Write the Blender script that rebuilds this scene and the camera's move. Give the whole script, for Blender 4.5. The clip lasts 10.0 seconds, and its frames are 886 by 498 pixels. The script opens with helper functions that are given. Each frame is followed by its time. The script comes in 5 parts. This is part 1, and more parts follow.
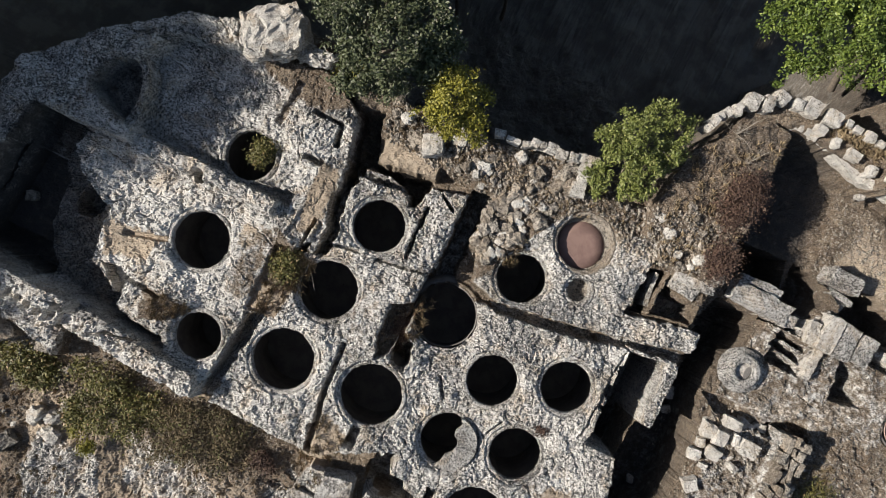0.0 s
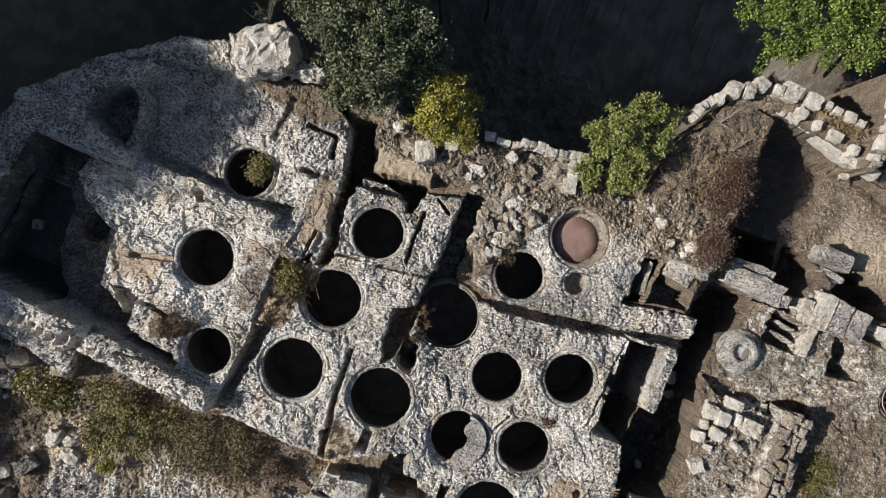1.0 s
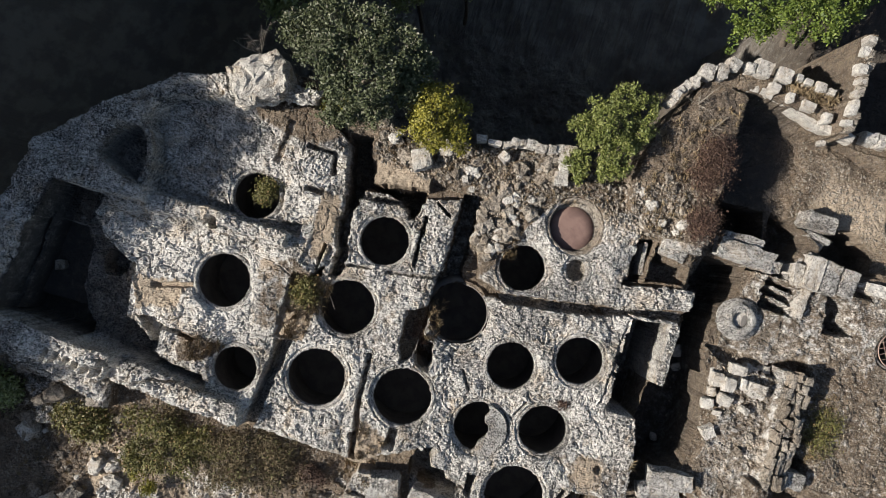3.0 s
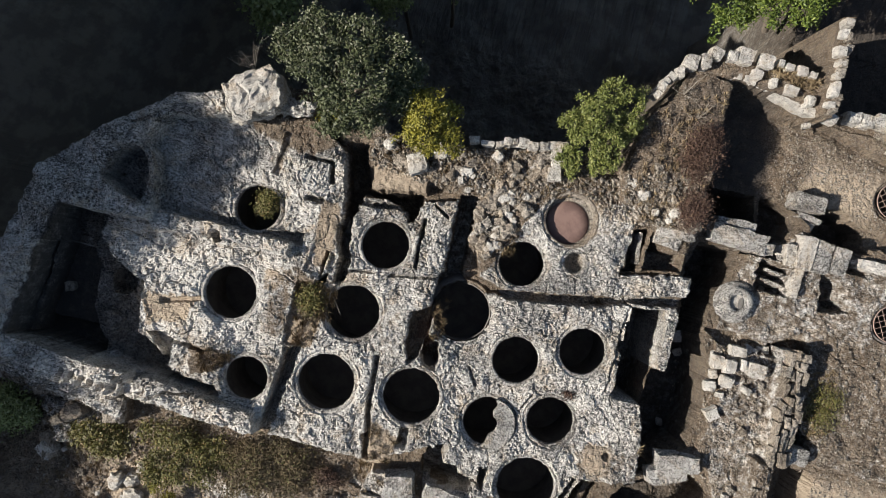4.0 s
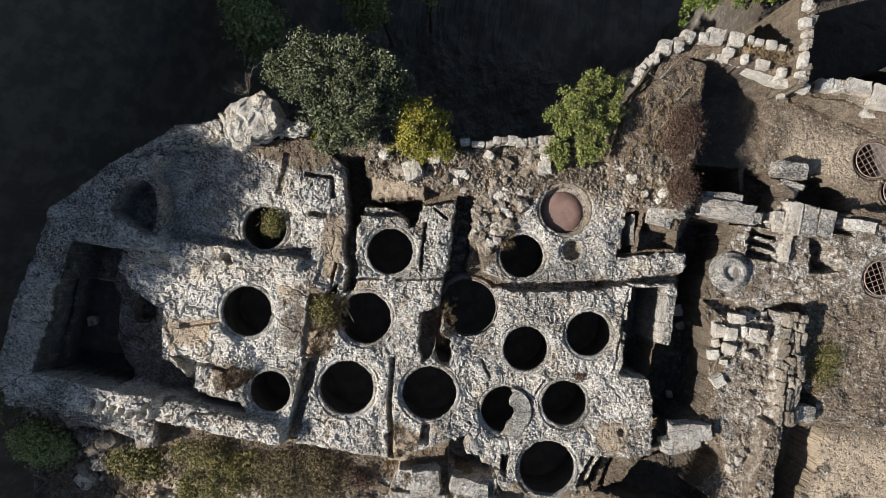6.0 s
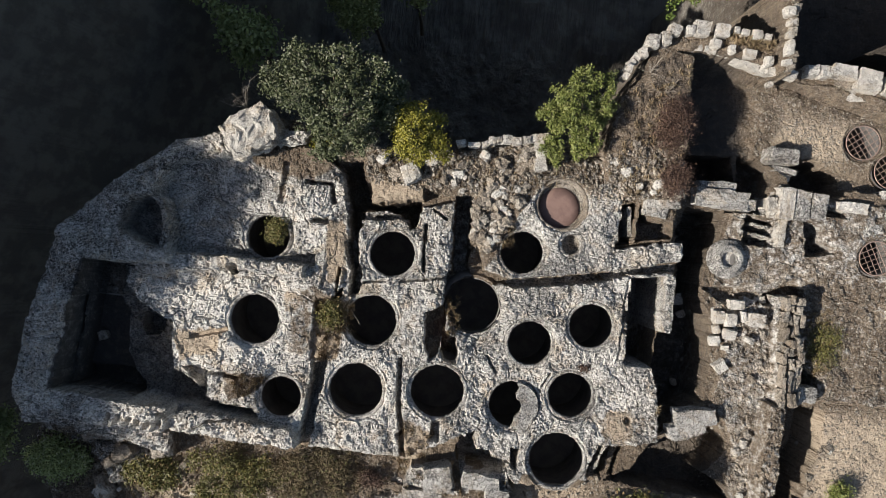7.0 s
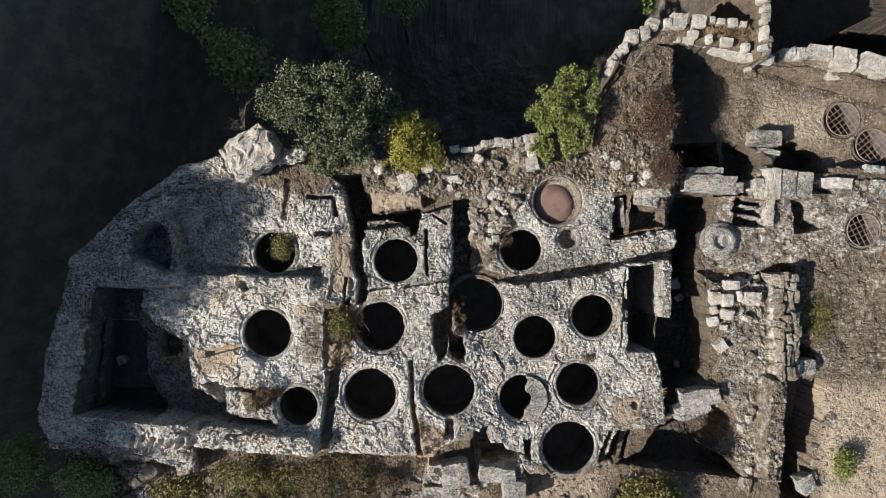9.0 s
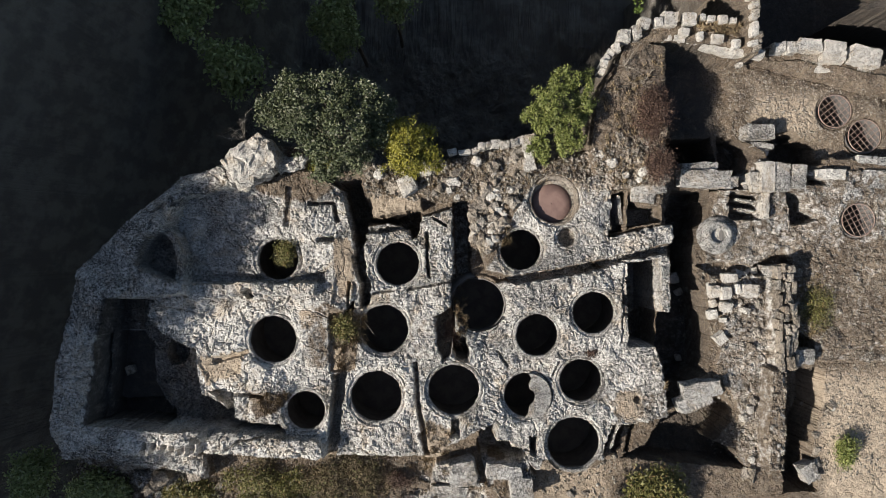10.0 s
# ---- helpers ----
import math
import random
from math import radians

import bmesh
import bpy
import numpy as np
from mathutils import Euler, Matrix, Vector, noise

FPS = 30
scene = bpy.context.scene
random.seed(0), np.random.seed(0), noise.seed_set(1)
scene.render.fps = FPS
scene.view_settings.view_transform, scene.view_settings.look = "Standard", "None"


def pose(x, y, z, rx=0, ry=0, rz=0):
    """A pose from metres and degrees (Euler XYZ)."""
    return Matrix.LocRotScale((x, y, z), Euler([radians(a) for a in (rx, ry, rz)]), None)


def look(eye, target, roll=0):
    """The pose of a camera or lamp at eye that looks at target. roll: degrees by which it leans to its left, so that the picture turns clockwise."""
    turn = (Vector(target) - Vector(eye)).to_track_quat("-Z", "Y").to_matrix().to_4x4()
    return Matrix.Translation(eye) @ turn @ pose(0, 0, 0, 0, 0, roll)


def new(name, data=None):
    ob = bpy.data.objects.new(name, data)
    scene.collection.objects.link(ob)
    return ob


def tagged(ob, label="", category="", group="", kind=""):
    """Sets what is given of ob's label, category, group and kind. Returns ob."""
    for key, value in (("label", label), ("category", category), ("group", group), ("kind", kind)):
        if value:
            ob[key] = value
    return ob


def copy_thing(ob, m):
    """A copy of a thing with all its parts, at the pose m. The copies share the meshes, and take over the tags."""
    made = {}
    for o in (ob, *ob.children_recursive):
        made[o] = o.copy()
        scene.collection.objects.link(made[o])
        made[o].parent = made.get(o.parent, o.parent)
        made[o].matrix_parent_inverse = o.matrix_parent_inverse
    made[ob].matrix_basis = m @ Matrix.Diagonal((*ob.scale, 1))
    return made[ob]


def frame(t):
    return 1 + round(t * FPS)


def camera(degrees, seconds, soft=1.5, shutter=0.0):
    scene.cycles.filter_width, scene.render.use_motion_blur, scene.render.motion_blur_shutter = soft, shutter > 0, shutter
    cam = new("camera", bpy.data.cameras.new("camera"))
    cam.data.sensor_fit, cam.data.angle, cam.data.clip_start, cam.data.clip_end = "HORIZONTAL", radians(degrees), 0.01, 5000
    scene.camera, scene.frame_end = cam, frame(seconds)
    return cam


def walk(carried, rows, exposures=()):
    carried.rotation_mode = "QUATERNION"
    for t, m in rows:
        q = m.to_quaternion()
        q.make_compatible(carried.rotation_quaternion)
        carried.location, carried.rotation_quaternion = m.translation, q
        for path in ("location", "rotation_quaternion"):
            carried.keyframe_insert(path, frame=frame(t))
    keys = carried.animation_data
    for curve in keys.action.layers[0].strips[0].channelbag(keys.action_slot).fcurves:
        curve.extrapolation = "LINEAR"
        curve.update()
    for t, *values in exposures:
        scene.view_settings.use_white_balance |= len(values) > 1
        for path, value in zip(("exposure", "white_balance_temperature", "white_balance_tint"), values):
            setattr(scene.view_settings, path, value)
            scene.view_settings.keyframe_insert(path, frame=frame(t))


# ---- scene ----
cam = camera(70.0, 10.0, soft=0.6)
# seconds, x, y, height, turn about the plumb line: a drone that climbs, drifts and turns, looking straight down
ROWS = [
    (0.0, 0.287, -0.236, 15.268, 26.75),
    (0.5, 0.296, -0.206, 15.462, 25.12),
    (1.0, 0.292, -0.160, 15.660, 23.20),
    (1.5, 0.257, -0.157, 15.857, 21.71),
    (2.0, 0.210, -0.167, 16.074, 20.26),
    (2.5, 0.178, -0.174, 16.261, 18.99),
    (4.0, 0.172, -0.154, 16.823, 14.32),
    (4.5, 0.190, -0.136, 17.002, 12.79),
    (5.0, 0.154, -0.143, 17.188, 11.31),
    (5.5, 0.125, -0.151, 17.351, 9.93),
    (7.0, 0.066, -0.151, 17.830, 5.96),
    (7.5, 0.041, -0.133, 17.965, 4.87),
    (8.0, -0.004, -0.126, 18.125, 3.61),
    (8.5, 0.007, -0.093, 18.267, 2.74),
    (9.0, 0.025, -0.057, 18.409, 1.70),
    (9.5, 0.013, -0.025, 18.525, 0.81),
    (10.0, 0.000, 0.000, 18.661, 0.00),
]
EXPOSURE = 0.55
walk(cam, [(t, pose(x, y, z, 0, 0, turn)) for t, x, y, z, turn in ROWS], exposures=[(0.0, EXPOSURE), (10.0, EXPOSURE)])

# ---------------------------------------------------------------- light
SUN_HEIGHT, SUN_FROM = 35.0, 205.0          # degrees: height, and where it stands, counted from +x to +y
sun_dir = Vector((math.cos(radians(SUN_FROM)) * math.cos(radians(SUN_HEIGHT)),
                  math.sin(radians(SUN_FROM)) * math.cos(radians(SUN_HEIGHT)), math.sin(radians(SUN_HEIGHT))))
sun = new("sun", bpy.data.lights.new("sun", "SUN"))
sun.data.energy, sun.data.angle, sun.data.color = 5.2, radians(0.55), (1.0, 0.955, 0.895)
sun.matrix_world = look(sun_dir * 60, (0, 0, 0))
world = bpy.data.worlds.new("sky")
world.use_nodes = True
scene.world = world
sky = world.node_tree.nodes.new("ShaderNodeTexSky")
sky.sky_type, sky.sun_disc = "NISHITA", False
sky.sun_elevation, sky.sun_rotation = radians(SUN_HEIGHT), radians(90 - SUN_FROM)
world.node_tree.links.new(sky.outputs[0], world.node_tree.nodes["Background"].inputs[0])
world.node_tree.nodes["Background"].inputs[1].default_value = 0.070


# ---------------------------------------------------------------- materials
class Nodes:
    """A small writer of node materials."""

    def __init__(self, name, roughness=0.9):
        self.material = bpy.data.materials.new(name)
        self.material.use_nodes = True
        self.tree = self.material.node_tree
        self.shader = self.tree.nodes["Principled BSDF"]
        self.shader.inputs["Roughness"].default_value = roughness
        self.shader.inputs["Specular IOR Level"].default_value = 0.25
        self.place = self.tree.nodes.new("ShaderNodeTexCoord").outputs["Object"]

    def link(self, a, b):
        self.tree.links.new(a, b)

    def noise(self, scale, detail=4.0, rough=0.6, warp=0.0, place=None):
        n = self.tree.nodes.new("ShaderNodeTexNoise")
        n.inputs["Scale"].default_value, n.inputs["Detail"].default_value = scale, detail
        n.inputs["Roughness"].default_value, n.inputs["Distortion"].default_value = rough, warp
        self.link(place or self.place, n.inputs["Vector"])
        return n.outputs["Fac"]

    def cells(self, scale, feature="F1"):
        n = self.tree.nodes.new("ShaderNodeTexVoronoi")
        n.feature = feature
        n.inputs["Scale"].default_value = scale
        self.link(self.place, n.inputs["Vector"])
        return n.outputs["Distance"]

    def ramp(self, value, low, high, a=0.0, b=1.0):
        n = self.tree.nodes.new("ShaderNodeMapRange")
        n.interpolation_type = "SMOOTHSTEP"
        for key, v in (("From Min", low), ("From Max", high), ("To Min", a), ("To Max", b)):
            n.inputs[key].default_value = v
        self.link(value, n.inputs["Value"])
        return n.outputs["Result"]

    def math(self, kind, a, b):
        n = self.tree.nodes.new("ShaderNodeMath")
        n.operation = kind
        for i, v in enumerate((a, b)):
            if isinstance(v, (int, float)):
                n.inputs[i].default_value = v
            else:
                self.link(v, n.inputs[i])
        return n.outputs[0]

    def mix(self, fac, a, b):
        n = self.tree.nodes.new("ShaderNodeMix")
        n.data_type = "RGBA"
        for i, v in ((0, fac), (6, a), (7, b)):
            if isinstance(v, tuple):
                n.inputs[i].default_value = (*v, 1.0)
            elif isinstance(v, (int, float)):
                n.inputs[i].default_value = v
            else:
                self.link(v, n.inputs[i])
        return n.outputs[2]

    def read(self, name):
        n = self.tree.nodes.new("ShaderNodeAttribute")
        n.attribute_name = name
        return n.outputs["Fac"]

    def done(self, colour, bump=None, depth=0.02, strength=0.6):
        self.link(colour, self.shader.inputs["Base Color"])
        if bump is not None:
            b = self.tree.nodes.new("ShaderNodeBump")
            b.inputs["Strength"].default_value, b.inputs["Distance"].default_value = strength, depth
            self.link(bump, b.inputs["Height"])
            self.link(b.outputs["Normal"], self.shader.inputs["Normal"])
        return self.material


def rock_colour(m, light=(0.61, 0.575, 0.52), dark=(0.034, 0.033, 0.032), cover=0.53):
    """Weathered limestone: pale stone, grey crust, black lichen in fine specks, ochre stains."""
    broad = m.noise(0.9, 5.0, 0.65, 0.6)
    grain = m.noise(23.0, 4.0, 0.75, 0.8)
    speck = m.noise(46.0, 3.0, 0.7, 0.5)
    pale = m.mix(m.ramp(m.noise(6.0, 7.0, 0.8), 0.40, 0.60), light, tuple(c * 0.60 for c in light))
    pale = m.mix(m.ramp(m.noise(1.5, 7.0, 0.75, 0.8), 0.48, 0.65, 0.0, 0.72), pale, (0.42, 0.325, 0.22))
    pale = m.mix(m.ramp(speck, 0.52, 0.58, 0.0, 0.7), pale, tuple(min(0.82, c * 1.25) for c in light))
    edge = m.math("ADD", m.math("MULTIPLY", m.math("SUBTRACT", broad, 0.5), 0.22), m.math("MULTIPLY", grain, 0.66))
    edge = m.math("ADD", edge, m.math("MULTIPLY", speck, 0.34))
    edge = m.math("SUBTRACT", edge, m.math("MULTIPLY", m.read("bare"), 0.055))
    lichen = m.ramp(edge, cover, cover + 0.022)
    return m.mix(m.math("MULTIPLY", lichen, 0.94), pale, dark), m.math("SUBTRACT", grain, m.math("MULTIPLY", lichen, 0.5))


def ground_material():
    m = Nodes("weathered_rock_and_soil", 0.95)
    stone, relief = rock_colour(m, cover=0.512)
    soil_mask = m.read("soil")
    green_mask = m.read("growth")
    mud = m.mix(m.ramp(m.noise(1.6, 5.0, 0.65), 0.32, 0.68), (0.14, 0.10, 0.066), (0.225, 0.172, 0.12))
    mud = m.mix(m.ramp(m.noise(5.0, 6.0, 0.75, 0.5), 0.46, 0.60, 0.0, 0.75), mud, (0.075, 0.056, 0.04))
    mud = m.mix(m.ramp(m.noise(34.0, 4.0, 0.75), 0.55, 0.62, 0.0, 0.8), mud, (0.46, 0.42, 0.36))
    mud = m.mix(m.ramp(m.noise(29.0, 4.0, 0.78, 0.4), 0.53, 0.59, 0.0, 0.9), mud, (0.035, 0.028, 0.02))
    mud = m.mix(m.math("MULTIPLY", m.read("bare"), m.ramp(m.noise(7.0, 5.0, 0.7), 0.35, 0.6, 0.5, 0.9)), mud, (0.46, 0.37, 0.27))
    wob = m.math("ADD", soil_mask, m.math("MULTIPLY", m.math("SUBTRACT", m.noise(5.0, 5.0, 0.7), 0.5), 1.1))
    both = m.mix(m.ramp(wob, 0.38, 0.62), stone, mud)
    wood = m.mix(m.ramp(m.noise(1.3, 4.0), 0.4, 0.62), (0.13, 0.115, 0.095), (0.19, 0.17, 0.14))
    # dark earth, and shade put into the colour of sunken floors
    both = m.mix(m.math("MULTIPLY", m.read("mould_and_shade"), m.ramp(m.noise(4.0, 5.0, 0.7), 0.3, 0.55, 0.75, 1.0)), both, (0.048, 0.043, 0.039))
    both = m.mix(green_mask, both, wood)
    fine = m.math("ADD", relief, m.math("MULTIPLY", m.noise(60.0, 3.0, 0.6), 0.25))
    return m.done(both, fine, 0.026, 1.0)


def stone_material(name, light, dark=(0.06, 0.055, 0.05), cover=0.6, tint=0.5):
    m = Nodes(name, 0.92)
    info = m.tree.nodes.new("ShaderNodeObjectInfo")
    m.place = m.tree.nodes.new("ShaderNodeNewGeometry").outputs["Position"]
    colour, relief = rock_colour(m, light, dark, cover)
    colour = m.mix(m.ramp(info.outputs["Random"], 0.0, 1.0, 0.0, tint), colour, (0.22, 0.165, 0.11))
    return m.done(colour, relief, 0.05, 1.0)


def leaf_material(name, a, b, c, rough=0.5):
    m = Nodes(name, rough)
    island = m.tree.nodes.new("ShaderNodeNewGeometry").outputs["Random Per Island"]
    colour = m.mix(m.ramp(island, 0.0, 0.75), a, b)
    colour = m.mix(m.ramp(island, 0.86, 0.95), colour, c)
    colour = m.mix(m.ramp(m.noise(1.8, 3.0), 0.35, 0.65, 0.0, 0.45), colour, tuple(v * 0.55 for v in a))
    m.shader.inputs["Specular IOR Level"].default_value = 0.35
    return m.done(colour)


def plain_material(name, a, b, scale, rough=0.8, metal=0.0, depth=0.006):
    m = Nodes(name, rough)
    m.shader.inputs["Metallic"].default_value = metal
    colour = m.mix(m.ramp(m.noise(scale, 5.0, 0.7, 0.3), 0.36, 0.64), a, b)
    return m.done(colour, m.noise(scale * 4, 4.0, 0.7), depth, 0.7)


GROUND = ground_material()
STONE = stone_material("pale_limestone", (0.43, 0.38, 0.315), (0.05, 0.045, 0.04), 0.525)
WHITE_STONE = stone_material("sunbleached_limestone", (0.62, 0.58, 0.515), cover=0.565, tint=0.2)
DARK_STONE = stone_material("lichen_grey_limestone", (0.61, 0.575, 0.52), (0.034, 0.033, 0.032), 0.512, 0.08)
PIT = plain_material("dark_vat_lining", (0.17, 0.155, 0.14), (0.12, 0.11, 0.10), 3.0, 0.95)
RED_FILL = plain_material("dried_red_clay_fill", (0.155, 0.098, 0.082), (0.205, 0.132, 0.108), 2.2, 0.9, 0.0, 0.003)
RUST = plain_material("rusted_iron", (0.20, 0.13, 0.10), (0.33, 0.25, 0.21), 25.0, 0.8, 0.1, 0.002)
BARK = plain_material("grey_brown_bark", (0.10, 0.08, 0.06), (0.17, 0.14, 0.11), 14.0, 0.9)
TWIG = plain_material("dead_grey_twigs", (0.22, 0.19, 0.15), (0.34, 0.30, 0.25), 20.0, 0.9)
STRAW = leaf_material("dry_straw", (0.22, 0.155, 0.085), (0.36, 0.275, 0.165), (0.11, 0.07, 0.04), 0.8)
OAK = leaf_material("grey_green_oak_leaves", (0.048, 0.060, 0.023), (0.100, 0.110, 0.052), (0.22, 0.21, 0.15))
GOLD = leaf_material("yellow_green_leaves", (0.14, 0.132, 0.018), (0.28, 0.245, 0.032), (0.33, 0.29, 0.06))
FRESH = leaf_material("fresh_green_leaves", (0.095, 0.115, 0.024), (0.190, 0.205, 0.052), (0.30, 0.29, 0.11))
BRIGHT = leaf_material("bright_green_leaves", (0.055, 0.085, 0.013), (0.125, 0.165, 0.028), (0.24, 0.28, 0.06))
SCRUB = leaf_material("olive_scrub_leaves", (0.085, 0.080, 0.020), (0.17, 0.155, 0.045), (0.26, 0.165, 0.075))
VALLEY = leaf_material("valley_tree_leaves", (0.22, 0.26, 0.085), (0.34, 0.37, 0.14), (0.40, 0.40, 0.22))
DRY_SCRUB = leaf_material("half_dry_scrub_leaves", (0.085, 0.066, 0.032), (0.16, 0.115, 0.060), (0.135, 0.145, 0.045), 0.7)
RUSSET = leaf_material("russet_dry_leaves", (0.050, 0.028, 0.020), (0.105, 0.060, 0.040), (0.20, 0.135, 0.09), 0.7)


# ---------------------------------------------------------------- relief of the ground
def lattice(seed):
    return np.random.default_rng(seed).random((256, 256))


def value_noise(x, y, scale, seed):
    """Smooth noise from 0 to 1 over arrays of places; scale: cells a metre."""
    g = lattice(seed)
    u, v = x * scale, y * scale
    i, j = np.floor(u).astype(int), np.floor(v).astype(int)
    a, b = u - i, v - j
    a, b = a * a * (3 - 2 * a), b * b * (3 - 2 * b)
    i0, i1, j0, j1 = i % 256, (i + 1) % 256, j % 256, (j + 1) % 256
    return (g[i0, j0] * (1 - a) + g[i1, j0] * a) * (1 - b) + (g[i0, j1] * (1 - a) + g[i1, j1] * a) * b


def rough_noise(x, y, scale, seed, octaves=4, gain=0.55):
    total, weight, w = 0.0, 0.0, 1.0
    for k in range(octaves):
        c, s = math.cos(k * 0.9), math.sin(k * 0.9)
        total = total + w * (value_noise(c * x - s * y, s * x + c * y, scale * 2.03 ** k, seed + k) - 0.5)
        weight, w = weight + w, w * gain
    return total / weight


def smooth(a, b, v):
    t = np.clip((v - a) / (b - a), 0, 1)
    return t * t * (3 - 2 * t)


def inside(corners, x, y):
    """Signed distance to a polygon, positive inside."""
    px, py = np.array([c[0] for c in corners]), np.array([c[1] for c in corners])
    best = np.full(x.shape, 1e9)
    wound = np.zeros(x.shape, bool)
    for k in range(len(corners)):
        ax, ay, bx, by = px[k - 1], py[k - 1], px[k], py[k]
        ex, ey = bx - ax, by - ay
        t = np.clip(((x - ax) * ex + (y - ay) * ey) / (ex * ex + ey * ey), 0, 1)
        best = np.minimum(best, (x - ax - t * ex) ** 2 + (y - ay - t * ey) ** 2)
        if ay != by:
            wound ^= ((y < ay) != (y < by)) & (x < ax + (y - ay) / (by - ay) * ex)
    return np.where(wound, 1, -1) * np.sqrt(best)


def axis(a, b, step, far):
    """Even steps from a to b, then ever wider ones out to the horizon."""
    core = list(np.arange(a, b + step / 2, step))
    out, d = [], step
    while (out[-1] if out else 0) < far:
        d *= 1.28
        out.append((out[-1] if out else 0) + d)
    return np.array([core[0] - o for o in reversed(out)] + core + [core[-1] + o for o in out])


xs, ys = axis(-11.9, 13.6, 0.028, 1600), axis(-10.8, 9.4, 0.028, 1600)
GX, GY = np.meshgrid(xs, ys, indexing="ij")
WX = GX + 0.09 * rough_noise(GX, GY, 1.7, 11, 4) + 0.11 * rough_noise(GX, GY, 8.0, 12, 3)
WY = GY + 0.09 * rough_noise(GX, GY, 1.7, 13, 4) + 0.11 * rough_noise(GX, GY, 8.0, 14, 3)
BUMPY = rough_noise(GX, GY, 2.2, 21, 6, 0.62)
SWELL = rough_noise(GX, GY, 0.33, 31, 3)

# the wooded valley, and the hill to the south-west that shades it
crest = (GX + 21.5) * 0.94 - (GY + 9.8) * 0.34
GZ = -14.0 + 1.6 * SWELL + 0.5 * BUMPY
GZ = GZ + (21.3 + 1.2 * SWELL) * (1 - smooth(-1.0, 7.0, crest))
SOIL = np.full(GX.shape, 0.3)
BARE = np.zeros(GX.shape)
GROWTH = np.ones(GX.shape)
MOULD_AND_SHADE = np.zeros(GX.shape)


def area(z, corners, soil=None, soft=0.10, bump=0.0, slope=(0.0, 0.0), wild=1.0):
    """Brings the ground inside a polygon to the height z, with rough stone edges."""
    x, y = GX + wild * (WX - GX), GY + wild * (WY - GY)
    d = inside(corners, x, y)
    if soft <= 0.2:
        soft *= 0.5
    k = smooth(-soft / 2, soft / 2, d)
    cx, cy = sum(c[0] for c in corners) / len(corners), sum(c[1] for c in corners) / len(corners)
    GZ[:] = GZ * (1 - k) + k * (z + bump * BUMPY + slope[0] * (GX - cx) + slope[1] * (GY - cy))
    if soil is not None:
        SOIL[:] = SOIL * (1 - k) + k * soil
    GROWTH[:] = GROWTH * (1 - k)


def earth(corners, amount, soft=0.5):
    """Spreads soil or bares rock without changing the height."""
    k = smooth(-soft / 2, soft / 2, inside(corners, WX, WY))
    SOIL[:] = SOIL * (1 - k) + k * amount


def humus_and_shade(corners, amount, soft=0.12):
    """Darkens a floor: dark earth, and shade put into its colour."""
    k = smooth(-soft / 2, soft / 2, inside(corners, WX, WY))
    MOULD_AND_SHADE[:] = np.maximum(MOULD_AND_SHADE, amount * k)


def scoured(corners, amount=1.0, soft=0.6):
    """Stone that is washed clean of lichen."""
    BARE[:] = np.maximum(BARE, amount * smooth(-soft / 2, soft / 2, inside(corners, WX, WY)))


def strip(z, a, b, width, soil=None, soft=0.08, bump=0.02, wild=0.7):
    """A long ridge or groove from a to b."""
    a, b = Vector(a), Vector(b)
    n = Vector((-(b - a).y, (b - a).x)).normalized() * width / 2
    area(z, [tuple(a + n), tuple(b + n), tuple(b - n), tuple(a - n)], soil, soft, bump, (0, 0), wild)


# the promontory: dry soil over rock, with cliffs to the valley
area(-0.45, [(-11.65, -5.48), (-11.53, -3.48), (-11.10, -1.98), (-10.90, -0.65), (-10.07, 0.18), (-8.73, 1.32), (-7.73, 2.15), (-6.40, 2.52), (-5.90, 3.35), (-4.40, 3.35), (-3.57, 2.52), (-2.23, 2.48),
             (0.10, 2.75), (2.52, 3.18), (4.43, 3.35), (4.85, 5.02), (5.43, 6.35), (6.10, 6.72), (6.93, 6.93), (9.07, 6.95), (9.15, 8.68), (11.93, 8.93), (12.27, 12.85), (30.27, 15.68), (36.93, -24.32),
             (-8.07, -24.32), (-10.07, -13.48), (-11.23, -8.65), (-11.82, -6.98)], 0.9, 0.5, 0.10)
GROWTH[:] = np.maximum(GROWTH, smooth(-1.2, -2.2, GZ))
area(-1.0, [(-11.82, -6.82), (-8.90, -6.57), (-6.73, -6.82), (-4.40, -7.32), (-3.73, -9.32), (-5.07, -14.32), (-9.73, -14.32), (-11.23, -8.98)], 0.75, 0.6, 0.35, (0.06, -0.02))
area(-1.6, [(-12.07, -6.48), (-9.73, -6.62), (-9.57, -7.32), (-10.90, -9.32), (-11.90, -8.65)], 0.6, 0.8, 0.4)
# rubble slope below the tree row and the bank above the sunken room
area(0.05, [(-3.72, 2.43), (-2.23, 2.59), (0.10, 2.74), (2.51, 3.21), (2.59, 2.51), (4.59, 2.98), (4.92, 1.85), (6.58, 1.85), (6.50, 0.68), (0.76, 0.02), (0.76, 1.51), (-2.39, 1.51), (-3.06, 1.85)], 0.85, 0.25, 0.30)
area(0.45, [(4.41, 4.41), (4.90, 5.22), (5.63, 6.03), (6.44, 5.87), (6.47, 1.81), (4.49, 1.81), (4.25, 3.11)], 0.8, 0.2, 0.30)

